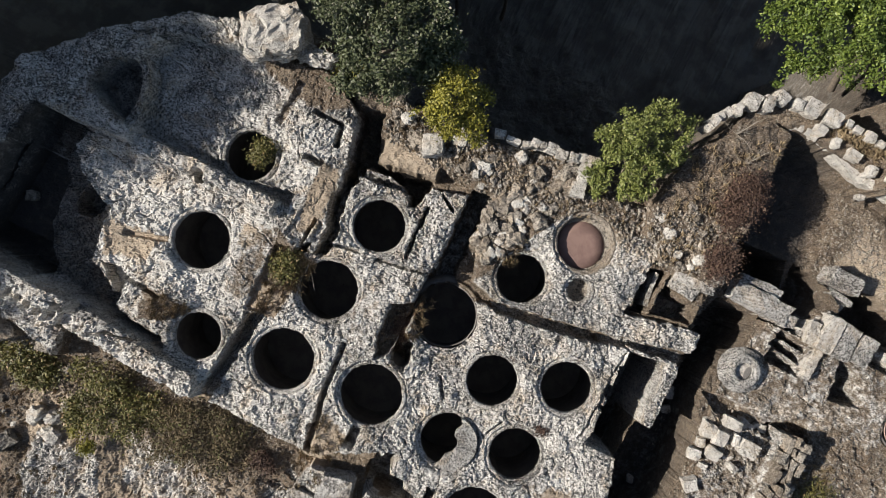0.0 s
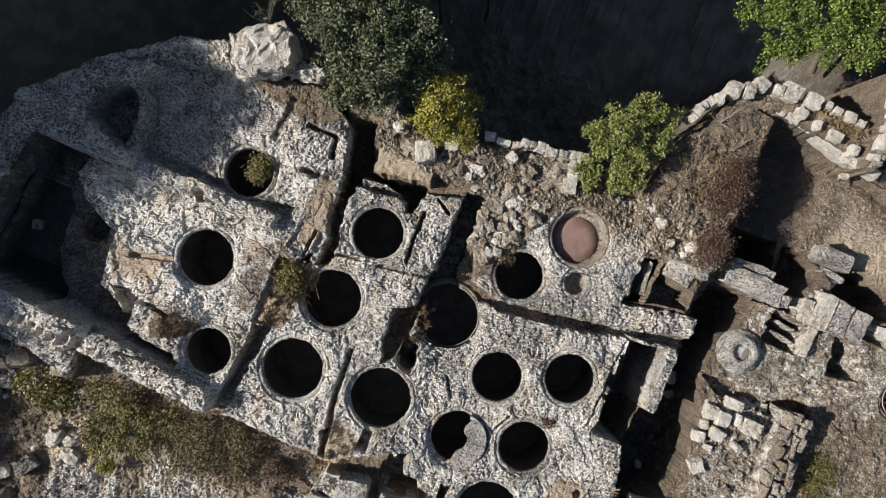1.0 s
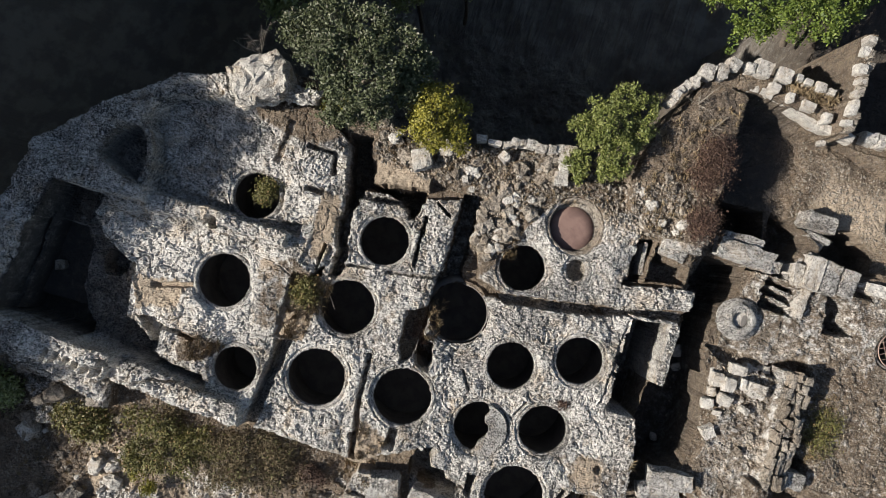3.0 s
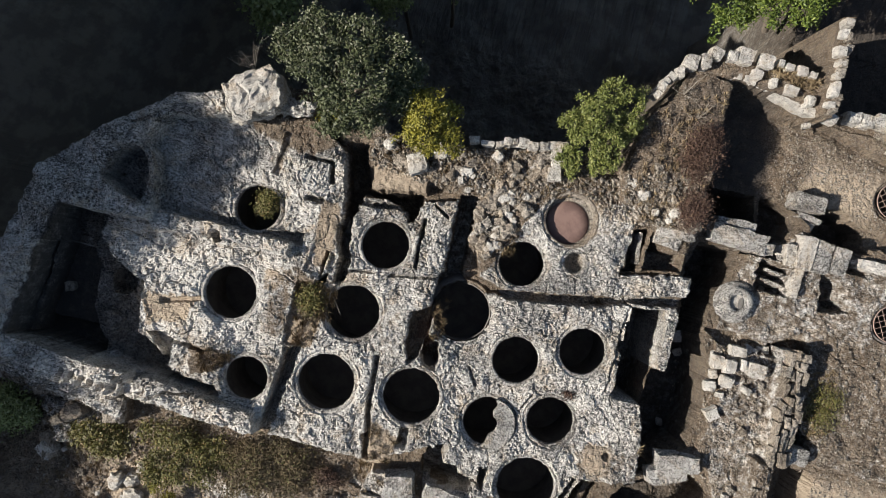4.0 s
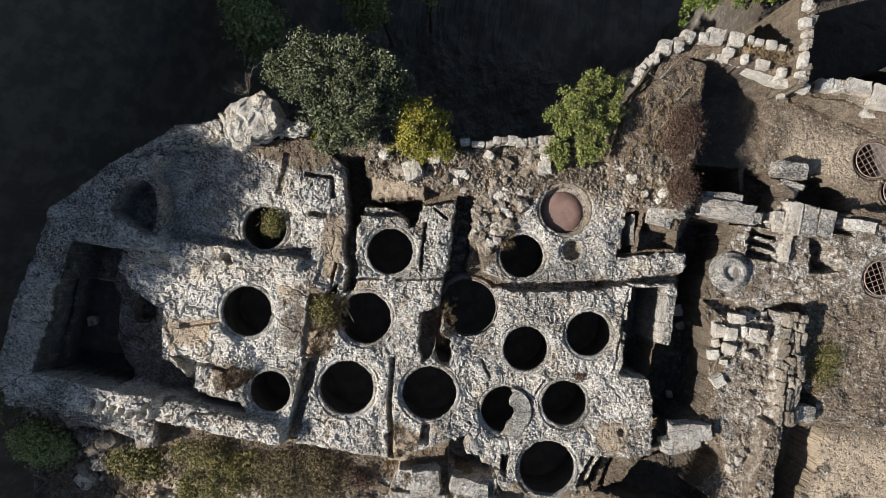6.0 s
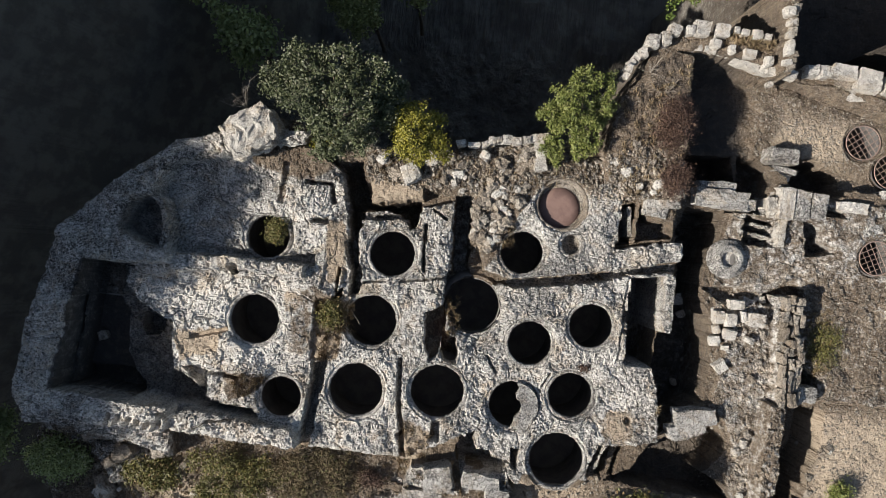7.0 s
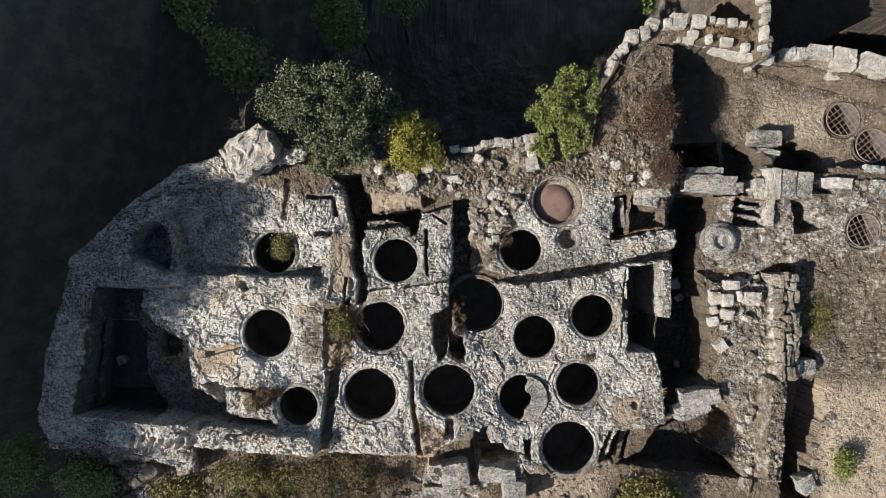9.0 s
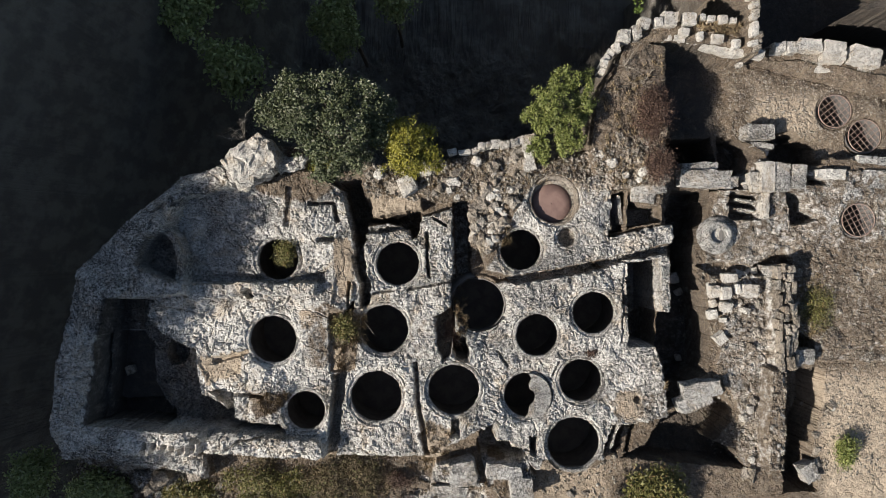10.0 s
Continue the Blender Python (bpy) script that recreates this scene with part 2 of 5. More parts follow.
# ---- western block: rim wall, apse, sloping room, ridge and sunken room
area(0.30, [(-11.46, -5.36), (-11.30, -3.43), (-10.89, -1.95), (-10.72, -0.64), (-9.90, 0.18), (-8.59, 1.30), (-7.61, 2.12), (-6.22, 2.51), (-5.97, 1.95), (-3.92, 2.31), (-2.94, 1.74), (-2.56, 0.18), (-2.44, -1.30),
            (-2.94, -1.95), (-3.21, -6.08), (-4.99, -6.08), (-6.95, -5.99), (-8.76, -6.46), (-11.05, -6.13)], 0.12, 0.16, 0.14)
area(0.85, [(-11.12, -5.20), (-10.96, -3.32), (-10.56, -1.89), (-10.40, -0.62), (-9.61, 0.17), (-8.34, 1.26), (-7.38, 2.05), (-6.03, 2.43), (-5.82, 1.80), (-6.98, 1.53), (-7.70, 1.10), (-7.86, 0.57), (-7.35, -0.94),
            (-7.22, -1.29), (-9.29, -1.43), (-9.93, -4.84), (-8.49, -4.95), (-6.87, -5.14), (-6.87, -5.55), (-8.49, -5.90), (-10.72, -5.79)], 0.0, 0.18, 0.22)
area(0.70, [(-8.37, 0.98), (-7.28, 1.54), (-6.16, 1.81), (-6.24, 2.18), (-7.20, 1.88), (-8.25, 1.11)], 0.0, 0.12, 0.2)
strip(0.55, (-7.75, 1.23), (-6.21, 1.88), 0.10, 0.2)
area(-0.05, [(-8.68, -0.47), (-8.42, 0.18), (-8.05, 0.47), (-7.76, 0.34), (-7.55, -0.15), (-7.48, -0.60), (-7.58, -0.92), (-8.10, -0.76)], 0.35, 0.10, 0.03)
area(0.12, [(-7.48, 1.46), (-6.13, 1.74), (-5.15, 2.12), (-4.00, 2.31), (-3.67, 1.49), (-3.51, -0.64), (-4.99, -0.84), (-7.45, -0.93), (-7.58, 0.02), (-7.84, 0.67)], 0.25, 0.10, 0.10, (0.02, 0.05))
strip(0.62, (-7.90, 0.53), (-7.61, 0.26), 0.13)
strip(0.62, (-7.61, 0.26), (-7.48, -0.23), 0.13)
strip(0.60, (-7.48, -0.23), (-7.52, -0.95), 0.13)
earth([(-6.07, 2.02), (-4.07, 2.38), (-3.07, 1.85), (-3.73, 1.35), (-5.23, 1.60)], 0.8)
strip(0.05, (-4.49, 1.85), (-4.59, 0.68), 0.16, 0.55)
area(0.32, [(-4.32, 0.67), (-3.26, 1.46), (-2.82, -0.48), (-3.18, -0.97), (-4.00, -0.77)], 0.05, 0.10, 0.08)
strip(-0.15, (-3.93, 1.32), (-3.20, 1.35), 0.10)
strip(-0.15, (-3.20, 1.35), (-3.10, 0.77), 0.10)
strip(-0.15, (-3.65, 0.28), (-3.20, 0.28), 0.14)
area(-0.15, [(-4.00, -0.71), (-3.43, -0.67), (-3.43, -0.97), (-3.92, -1.00)], 0.3, 0.10, 0.05)
area(0.62, [(-7.32, -1.00), (-5.87, -0.87), (-3.67, -0.95), (-3.67, -1.34), (-5.54, -1.31), (-7.32, -1.51)], 0.0, 0.12, 0.14)
area(-0.05, [(-7.40, -0.80), (-6.26, -0.73), (-5.12, -0.83), (-3.85, -0.77), (-3.82, -0.96), (-5.94, -0.93), (-7.40, -1.01)], 0.2, 0.10, 0.05)
area(0.25, [(-7.96, -1.71), (-7.14, -1.50), (-3.75, -1.36), (-3.27, -1.96), (-3.19, -3.60), (-5.00, -4.09), (-5.99, -5.00), (-7.14, -3.27)], 0.05, 0.12, 0.12)
area(-0.30, [(-9.45, -1.42), (-8.36, -1.48), (-8.60, -1.95), (-8.35, -2.20), (-7.95, -2.60), (-7.22, -2.94), (-7.06, -4.25), (-6.90, -4.29), (-6.40, -4.62), (-6.02, -4.95), (-5.66, -5.08), (-4.75, -5.11), (-4.55, -5.36), (-5.47, -5.27), (-6.43, -5.17), (-7.86, -5.14), (-8.30, -4.98), (-10.05, -4.92)], 0.1, 0.05, 0.10, wild=0.4)
area(-0.18, [(-9.45, -1.44), (-8.84, -1.48), (-8.84, -2.40), (-9.62, -2.40)], 0.6, 0.06, 0.05, wild=0.4)
area(-0.60, [(-9.70, -2.43), (-8.90, -2.45), (-8.62, -2.90), (-8.58, -4.00), (-8.30, -4.50), (-7.98, -4.80), (-7.98, -5.08), (-10.05, -5.00)], 1.0, 0.06, 0.04, wild=0.4)
area(-0.95, [(-9.85, -4.55), (-8.50, -4.50), (-8.15, -4.70), (-7.98, -4.95), (-8.02, -5.12), (-9.95, -4.98)], 1.0, 0.06, 0.04, wild=0.3)
area(0.12, [(-9.44, -1.44), (-10.06, -4.95), (-9.88, -4.97), (-9.49, -1.90)], 0.1, 0.05, 0.05, wild=0.25)
area(-0.85, [(-8.20, -2.81), (-7.60, -2.81), (-7.59, -3.17), (-7.76, -3.42), (-8.06, -3.44), (-8.20, -3.20)], 0.1, 0.06, 0.04, wild=0.3)
area(-0.12, [(-6.87, -4.15), (-6.20, -4.12), (-6.07, -4.57), (-6.10, -5.02), (-6.40, -4.52)], 0.0, 0.06, 0.10)
earth([(-7.23, -3.15), (-5.73, -2.95), (-5.90, -3.65), (-6.90, -3.98)], 0.75, 0.3)
strip(0.10, (-6.70, -3.30), (-5.67, -3.00), 0.12, 0.9)
strip(0.02, (-6.69, -4.15), (-5.23, -4.31), 0.10)
area(0.62, [(-6.67, -5.27), (-6.35, -5.20), (-4.90, -5.37), (-3.61, -5.49), (-3.37, -6.03), (-5.06, -5.98), (-6.64, -5.75)], 0.0, 0.10, 0.05)
strip(0.28, (-7.09, -5.34), (-6.86, -5.99), 0.22, 0.3)
for k in range(6):
    strip(0.50, (-8.45 + 0.27 * k, -5.50 - 0.02 * k), (-8.52 + 0.27 * k, -5.98), 0.10)
strip(-0.05, (-10.73, -6.18), (-7.07, -6.52), 0.30, 0.5)
area(0.15, [(-9.66, -5.94), (-7.01, -6.07), (-6.93, -6.76), (-7.67, -6.51), (-9.66, -6.18)], 0.35, 0.14, 0.25)

def cup(place, radius, depth):
    """A small round hole sunk into the rock."""
    d = np.hypot(GX - place[0] + 0.3 * (WX - GX), GY - place[1] + 0.3 * (WY - GY))
    GZ[:] = GZ - depth * (1 - smooth(radius - 0.03, radius + 0.03, d))


# outcrops and bare pale soil on the southern slope
area(-0.85, [(-6.87, -9.07), (-5.23, -8.90), (-4.40, -10.32), (-5.90, -11.15), (-6.90, -10.32)], 0.05, 0.25, 0.45)
area(-0.75, [(-4.73, -7.98), (-3.07, -7.65), (-1.57, -8.65), (-2.73, -9.82), (-4.40, -9.32)], 0.45, 0.3, 0.35)
area(-0.80, [(-9.57, -6.82), (-8.07, -6.82), (-7.73, -7.65), (-9.07, -8.15)], 0.2, 0.2, 0.45)
area(-0.60, [(-1.07, -7.32), (1.27, -7.32), (1.93, -8.65), (-0.73, -8.98)], 0.35, 0.3, 0.3)
# ---- the middle slab with the vats
area(0.12, [(-2.38, 0.60), (-1.56, 0.76), (-0.70, 0.65), (-0.60, 0.93), (0.26, 1.21), (0.36, -0.98), (0.26, -1.56), (0.76, -1.97), (1.59, -0.98), (2.00, -0.98), (4.57, -0.61), (5.43, -0.35), (5.43, -2.83), (6.23, -2.83),
            (6.43, -3.46), (6.69, -4.98), (5.23, -5.20), (4.98, -5.94), (4.57, -6.44), (2.75, -6.52), (1.92, -5.78), (1.09, -5.28), (-0.40, -6.19), (-3.05, -6.19), (-3.30, -5.94), (-2.85, -3.63), (-2.96, -1.97), (-2.22, -1.47)], 0.10, 0.12, 0.15)
area(0.10, [(-3.30, -1.85), (-2.55, -1.85), (-2.55, -3.55), (-3.30, -3.60)], 0.95, 0.2, 0.10)
area(0.28, [(-2.28, 0.48), (-0.80, 0.59), (-0.64, 0.76), (0.26, 1.17), (0.30, -0.97), (-1.05, -1.13), (-2.20, -1.38)], 0.0, 0.10, 0.12)
strip(-0.25, (-2.32, 0.53), (-0.73, 0.72), 0.20, 0.4)
strip(0.15, (-2.18, 0.64), (-1.09, 0.74), 0.12)
strip(-0.1, (-0.48, 0.52), (-0.43, -0.82), 0.08)
strip(-0.1, (-0.32, 0.93), (0.13, 0.68), 0.06)
area(-1.15, [(-3.00, 1.92), (-2.43, 2.05), (-2.37, 1.60), (-2.20, 1.15), (-1.93, 0.92), (-1.33, 0.88), (-0.70, 1.12), (-0.67, 0.82), (-0.77, 0.35), (-0.90, 0.28), (-1.03, 0.60), (-1.57, 0.80), (-2.20, 0.80), (-2.27, 0.48), (-2.23, 0.28), (-2.43, 0.02), (-2.53, 0.15), (-2.67, 0.68), (-2.87, 1.42)], 0.7, 0.12, 0.15)
area(-0.75, [(-2.50, 0.18), (-2.33, -0.02), (-2.37, -0.57), (-2.13, -0.98), (-2.15, -1.73), (-2.40, -1.75), (-2.47, -1.07), (-2.63, -0.23)], 0.5, 0.10, 0.15)
strip(0.22, (-2.93, -0.94), (-3.03, -1.63), 0.40, 0.0)
strip(0.22, (-2.54, -0.97), (-2.51, -1.71), 0.20, 0.0)
strip(-0.2, (-2.74, -0.97), (-2.79, -1.71), 0.06, 0.3)
area(-0.1, [(-2.15, 1.60), (-0.65, 1.68), (-0.60, 1.15), (-2.07, 0.92)], 1.0, 0.15, 0.1)
area(-1.15, [(0.30, 1.38), (0.70, 1.48), (0.80, 1.22), (0.80, -0.65), (1.10, -0.98), (0.43, -1.18), (0.37, 0.02)], 0.5, 0.12, 0.10)
area(-0.55, [(-3.23, -3.68), (-2.87, -3.65), (-3.00, -4.98), (-3.10, -6.07), (-3.43, -6.12), (-3.30, -4.98)], 0.3, 0.10, 0.08)
area(-0.95, [(0.27, -0.75), (0.87, -0.92), (0.47, -1.18), (0.37, -1.73), (0.37, -2.45), (0.70, -2.65), (0.78, -3.32), (0.55, -3.33), (0.32, -3.12), (0.23, -1.98)], 0.6, 0.10, 0.15)
area(-0.30, [(-0.20, -1.98), (0.27, -1.73), (0.27, -3.07), (0.03, -3.32), (-0.17, -2.82)], 0.8, 0.10, 0.2)
strip(-0.15, (-0.82, -3.32), (-0.70, -4.65), 0.12, 0.5)
strip(-0.15, (-0.70, -4.65), (-0.47, -6.02), 0.14, 0.6)
strip(-0.30, (0.37, -4.82), (0.37, -5.52), 0.26, 0.4)
earth([(-0.47, -4.98), (0.27, -5.32), (0.10, -6.48), (-0.53, -6.48)], 0.9)
earth([(-4.40, -1.65), (-3.40, -1.48), (-3.07, -3.32), (-3.73, -3.65)], 0.55, 0.5)
earth([(-3.23, 0.35), (-2.65, 0.35), (-2.53, -1.32), (-3.07, -1.48)], 0.75, 0.3)
earth([(-5.73, -4.15), (-4.40, -4.15), (-4.73, -4.65), (-5.40, -4.98)], 0.8, 0.3)
earth([(2.93, -6.15), (4.77, -6.23), (5.10, -5.98), (5.27, -7.65), (2.60, -7.65)], 0.95, 0.3)
earth([(-1.57, -1.07), (-0.40, -1.98), (-0.23, -3.32), (-0.82, -3.32), (-1.40, -1.98)], 0.42, 0.4)
earth([(4.60, -4.15), (6.60, -4.15), (6.68, -5.07), (5.10, -5.15)], 0.45, 0.4)
earth([(-3.32, -1.65), (-2.40, -1.90), (-2.57, -3.32), (-3.07, -3.48)], 0.95, 0.4)
earth([(5.10, -4.15), (5.77, -4.15), (5.77, -5.07), (5.18, -5.07)], 0.7, 0.4)
area(-0.50, [(1.93, -0.85), (3.35, -0.62), (4.47, -0.38), (4.67, -0.62), (3.60, -0.78), (2.13, -1.03)], 0.3, 0.10, 0.06)
area(-0.50, [(4.63, -0.42), (5.43, -0.15), (6.87, 0.12), (6.83, -0.18), (5.43, -0.35), (4.77, -0.55)], 0.3, 0.08, 0.06)
strip(0.02, (5.36, -0.48), (5.23, -2.75), 0.07)
# ---- northern terrace with the red vat, and its beam of rock
area(0.10, [(1.92, 0.76), (2.59, 1.84), (2.92, 2.17), (3.83, 2.09), (4.74, 2.17), (4.99, 1.67), (4.91, 0.35), (6.65, 0.76), (6.86, 0.60), (6.80, 0.18), (4.58, -0.35), (3.33, -0.58), (2.01, -0.81), (1.34, -0.65), (1.09, 0.02)], 0.30, 0.12, 0.12)
area(0.20, [(4.55, 0.15), (5.87, 0.48), (6.73, 0.71), (6.86, 0.48), (6.73, 0.15), (5.21, -0.08), (4.48, -0.31)], 0.0, 0.10, 0.10)
earth([(1.10, 1.02), (1.93, 1.35), (1.93, 0.35), (1.27, -0.65)], 0.8, 0.4)
earth([(2.60, 2.35), (4.10, 2.27), (4.18, 1.85), (2.77, 1.77)], 0.9, 0.3)
area(-1.2, [(4.97, 1.60), (5.40, 1.72), (5.37, 0.55), (5.00, 0.48)], 0.4, 0.07, 0.05)
area(-1.1, [(5.50, 1.68), (5.80, 1.22), (6.43, 1.28), (6.40, 0.82), (5.43, 0.62)], 0.4, 0.07, 0.05)
# ---- the rock-cut tank and the street
area(-2.6, [(5.57, -0.48), (6.47, -0.28), (6.43, -1.82), (6.33, -2.85), (5.47, -2.85)], 0.4, 0.07, 0.04, wild=0.5)
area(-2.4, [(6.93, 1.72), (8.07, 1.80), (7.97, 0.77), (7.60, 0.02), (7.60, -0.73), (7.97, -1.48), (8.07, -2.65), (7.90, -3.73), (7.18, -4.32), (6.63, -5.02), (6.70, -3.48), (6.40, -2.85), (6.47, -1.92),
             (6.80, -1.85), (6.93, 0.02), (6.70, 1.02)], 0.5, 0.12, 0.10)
strip(0.02, (6.58, -0.23), (6.56, -1.85), 0.28, 0.0, 0.07, 0.05)
strip(0.02, (5.33, -0.38), (6.69, -0.20), 0.12, 0.0, 0.07)
for k in range(3):
    strip(-0.75, (5.05 + 0.36 * k, -5.2), (4.80 + 0.36 * k, -6.15), 0.16, 0.7)
# ---- eastern ground: quern terrace, sunken rooms, trenches
area(-0.35, [(8.32, 1.80), (8.76, 1.88), (9.53, 2.73), (10.80, 2.39), (15.55, 2.39), (15.55, -3.38), (11.31, -3.38), (10.46, -3.72), (9.27, -7.11), (8.76, -5.93), (8.93, -4.99), (8.63, -4.23), (8.12, -3.85), (8.42, -2.70),
             (8.34, -1.51), (7.95, -0.75), (7.91, 0.02)], 0.52, 0.16, 0.20)
area(-1.6, [(7.07, -4.90), (8.43, -4.32), (8.80, -4.90), (8.60, -5.32), (8.13, -5.82), (8.77, -6.07), (9.10, -6.57), (5.40, -6.28), (6.10, -5.90), (6.63, -5.12)], 0.7, 0.12, 0.12)
area(-0.95, [(6.63, 5.95), (7.90, 5.85), (8.60, 5.68), (9.43, 5.72), (11.10, 5.27), (15.27, 4.18), (15.27, 2.60), (11.60, 2.77), (10.60, 2.48), (9.10, 3.35), (8.60, 3.35), (8.53, 2.43), (6.77, 2.52)], 0.92, 0.14, 0.10)
area(-0.75, [(8.77, 5.35), (9.60, 5.60), (11.10, 5.27), (15.27, 4.18), (15.27, 3.18), (11.27, 3.43), (10.10, 3.60), (9.43, 4.02), (8.77, 3.77)], 0.95, 0.7, 0.15)
area(-0.45, [(6.54, 6.32), (7.68, 6.18), (8.52, 5.95), (9.28, 5.84), (9.28, 5.61), (8.44, 5.61), (7.60, 5.81), (6.54, 5.95)], 0.9, 0.3, 0.05)
area(-2.5, [(6.77, 3.35), (8.27, 3.42), (8.43, 2.48), (6.80, 2.48)], 0.6, 0.10, 0.06)
area(-1.9, [(10.02, 3.48), (10.68, 3.55), (11.43, 3.18), (11.52, 2.60), (10.27, 2.42), (9.80, 2.85)], 0.7, 0.2, 0.1)
area(-1.7, [(8.50, 3.47), (9.10, 3.35), (9.40, 2.98), (9.23, 2.52), (9.10, 1.82), (8.13, 1.75), (8.10, 2.45), (8.53, 2.48)], 0.6, 0.12, 0.10)
area(-1.35, [(8.67, 1.72), (9.47, 1.60), (9.53, 0.92), (8.67, 0.88)], 0.4, 0.08, 0.05)
strip(-0.45, (8.90, 1.52), (9.47, 1.42), 0.10)
strip(-0.45, (8.80, 1.22), (9.47, 1.15), 0.10)
area(-1.6, [(10.33, 1.72), (10.93, 1.65), (10.93, 1.15), (11.30, 1.05), (11.30, 0.85), (10.50, 0.72)], 0.4, 0.08, 0.05)
area(-1.0, [(10.87, 2.22), (11.63, 2.10), (11.63, 1.93), (10.87, 1.98)], 0.4, 0.08, 0.05)
strip(0.20, (9.83, -3.53), (9.73, -6.50), 0.55, 0.6, 0.2, 0.45)
area(-1.9, [(10.45, -3.68), (11.51, -3.64), (11.47, -4.83), (11.23, -5.40), (11.20, -6.62), (11.34, -7.30), (10.32, -7.34), (10.35, -6.88), (10.06, -6.32), (10.01, -6.03), (10.28, -5.26), (10.42, -4.41)], 0.4, 0.10, 0.08)
area(-1.5, [(10.68, -2.48), (11.18, -2.73), (11.13, -3.32), (10.73, -3.48), (10.52, -2.82)], 0.5, 0.12, 0.10)
area(-0.9, [(9.35, -0.48), (10.27, 0.02), (10.60, -0.48), (10.27, -0.82), (9.43, -0.78)], 0.6, 0.15, 0.1)
area(-0.65, [(7.68, -0.48), (8.60, -0.35), (9.43, -0.57), (9.35, -0.78), (8.10, -0.82)], 0.6, 0.14, 0.15)
area(-3.5, [(9.43, 12.35), (25.27, 12.35), (25.27, 5.77), (13.07, 5.77), (11.60, 6.05), (9.43, 6.18)], 0.7, 0.10, 0.08)
area(-0.5, [(12.60, 7.35), (16.27, 8.80), (16.27, 7.12), (13.20, 7.22)], 1.0, 0.2, 0.1)
earth([(10.43, 0.02), (15.27, 0.35), (15.27, -3.32), (11.27, -3.23), (10.93, -1.98)], 0.62, 0.8)
earth([(11.18, -3.65), (26.93, -3.32), (26.93, -10.98), (10.93, -10.98)], 1.0, 0.5)
area(0.25, [(4.74, 4.79), (5.11, 5.44), (5.39, 6.17), (6.02, 6.63), (8.65, 6.66), (9.06, 5.74), (8.32, 5.87), (6.51, 6.03), (5.85, 5.94), (5.36, 5.44)], 0.75, 0.12, 0.15)
strip(0.65, (8.90, 5.57), (8.83, 8.22), 0.32, 0.85, 0.16, 0.40, 1.0)
area(-0.55, [(9.43, 6.15), (10.60, 6.18), (12.93, 5.77), (15.27, 5.35), (15.27, 5.02), (12.60, 5.38), (10.93, 5.72), (9.47, 5.72)], 0.8, 0.12, 0.15)
strip(-0.05, (10.00, -0.48), (10.10, -3.48), 0.62, 0.4, 0.15, 0.45)
# ---- southern edge: broken cistern and paving of split rock
area(-1.5, [(1.10, -5.52), (1.30, -5.18), (1.60, -5.18), (1.47, -5.57), (1.90, -5.62), (2.02, -5.82), (2.47, -5.98), (2.35, -6.28), (1.18, -6.23), (1.03, -5.90)], 0.4, 0.08, 0.08)
area(-0.6, [(2.52, -5.48), (2.77, -5.52), (2.73, -6.12), (2.57, -5.98)], 0.3, 0.08, 0.08)
area(0.05, [(-0.23, -6.30), (0.93, -6.22), (1.10, -6.88), (-0.40, -6.93)], 0.1, 0.12, 0.2)
area(0.02, [(1.27, -6.31), (2.51, -6.23), (2.76, -6.81), (1.43, -6.81)], 0.1, 0.12, 0.2)
strip(-0.55, (1.23, -6.18), (1.47, -7.15), 0.20, 0.2)
strip(-0.50, (-0.73, -6.95), (1.27, -7.15), 0.14, 0.2)
area(-0.45, [(-3.07, -6.18), (-0.40, -6.18), (-0.73, -6.98), (-1.40, -8.32), (-3.73, -7.65)], 0.7, 0.4, 0.2)

humus_and_shade([(-9.70, -2.43), (-8.90, -2.45), (-8.62, -2.90), (-8.58, -4.00), (-8.30, -4.50), (-7.98, -4.80), (-7.98, -5.12), (-9.85, -5.00)], 0.95)
# shade painted over the western room's rock floor, then its wall and ledge
humus_and_shade([(-9.45, -1.44), (-8.84, -1.48), (-8.60, -1.95), (-7.95, -2.60), (-7.30, -3.00), (-7.06, -4.25), (-6.40, -4.62), (-6.02, -4.95), (-4.75, -5.11), (-4.55, -5.36), (-8.30, -4.98), (-9.75, -4.92)], 0.7)
humus_and_shade([(-9.56, -1.38), (-10.18, -5.02), (-9.60, -5.02), (-9.20, -1.38)], 0.95, 0.05)
# slightly darker strip along the south wall
humus_and_shade([(-7.39, -5.37), (-6.13, -5.54), (-4.87, -5.64), (-4.95, -5.24), (-6.13, -5.17), (-6.55, -4.87)], 0.3)
# street and deep pit: their shade is put into the floor colour
humus_and_shade([(6.93, 1.72), (8.07, 1.80), (7.97, 0.77), (7.60, 0.02), (7.60, -0.73), (7.97, -1.48), (8.07, -2.65), (7.90, -3.73), (7.18, -4.32), (6.63, -5.02), (6.70, -3.48), (6.40, -2.85), (6.47, -1.92), (6.80, -1.85), (6.93, 0.02), (6.70, 1.02)], 0.8)
humus_and_shade([(6.77, 3.35), (8.27, 3.42), (8.43, 2.48), (6.80, 2.48)], 0.8)
# the bank's cast shadow, painted darker on the sunken room's floor
humus_and_shade([(6.55, 6.05), (8.00, 5.85), (8.40, 4.60), (8.40, 3.35), (6.65, 3.35)], 0.9, 0.6)
# eastern hollows and the yards: shadow deepened by a darker ground colour
humus_and_shade([(8.50, 3.47), (9.10, 3.35), (9.40, 2.98), (9.23, 2.52), (9.10, 1.82), (8.13, 1.75), (8.10, 2.45)], 0.7)
humus_and_shade([(10.02, 3.48), (10.68, 3.55), (11.43, 3.18), (11.52, 2.60), (10.27, 2.42), (9.80, 2.85)], 0.6)
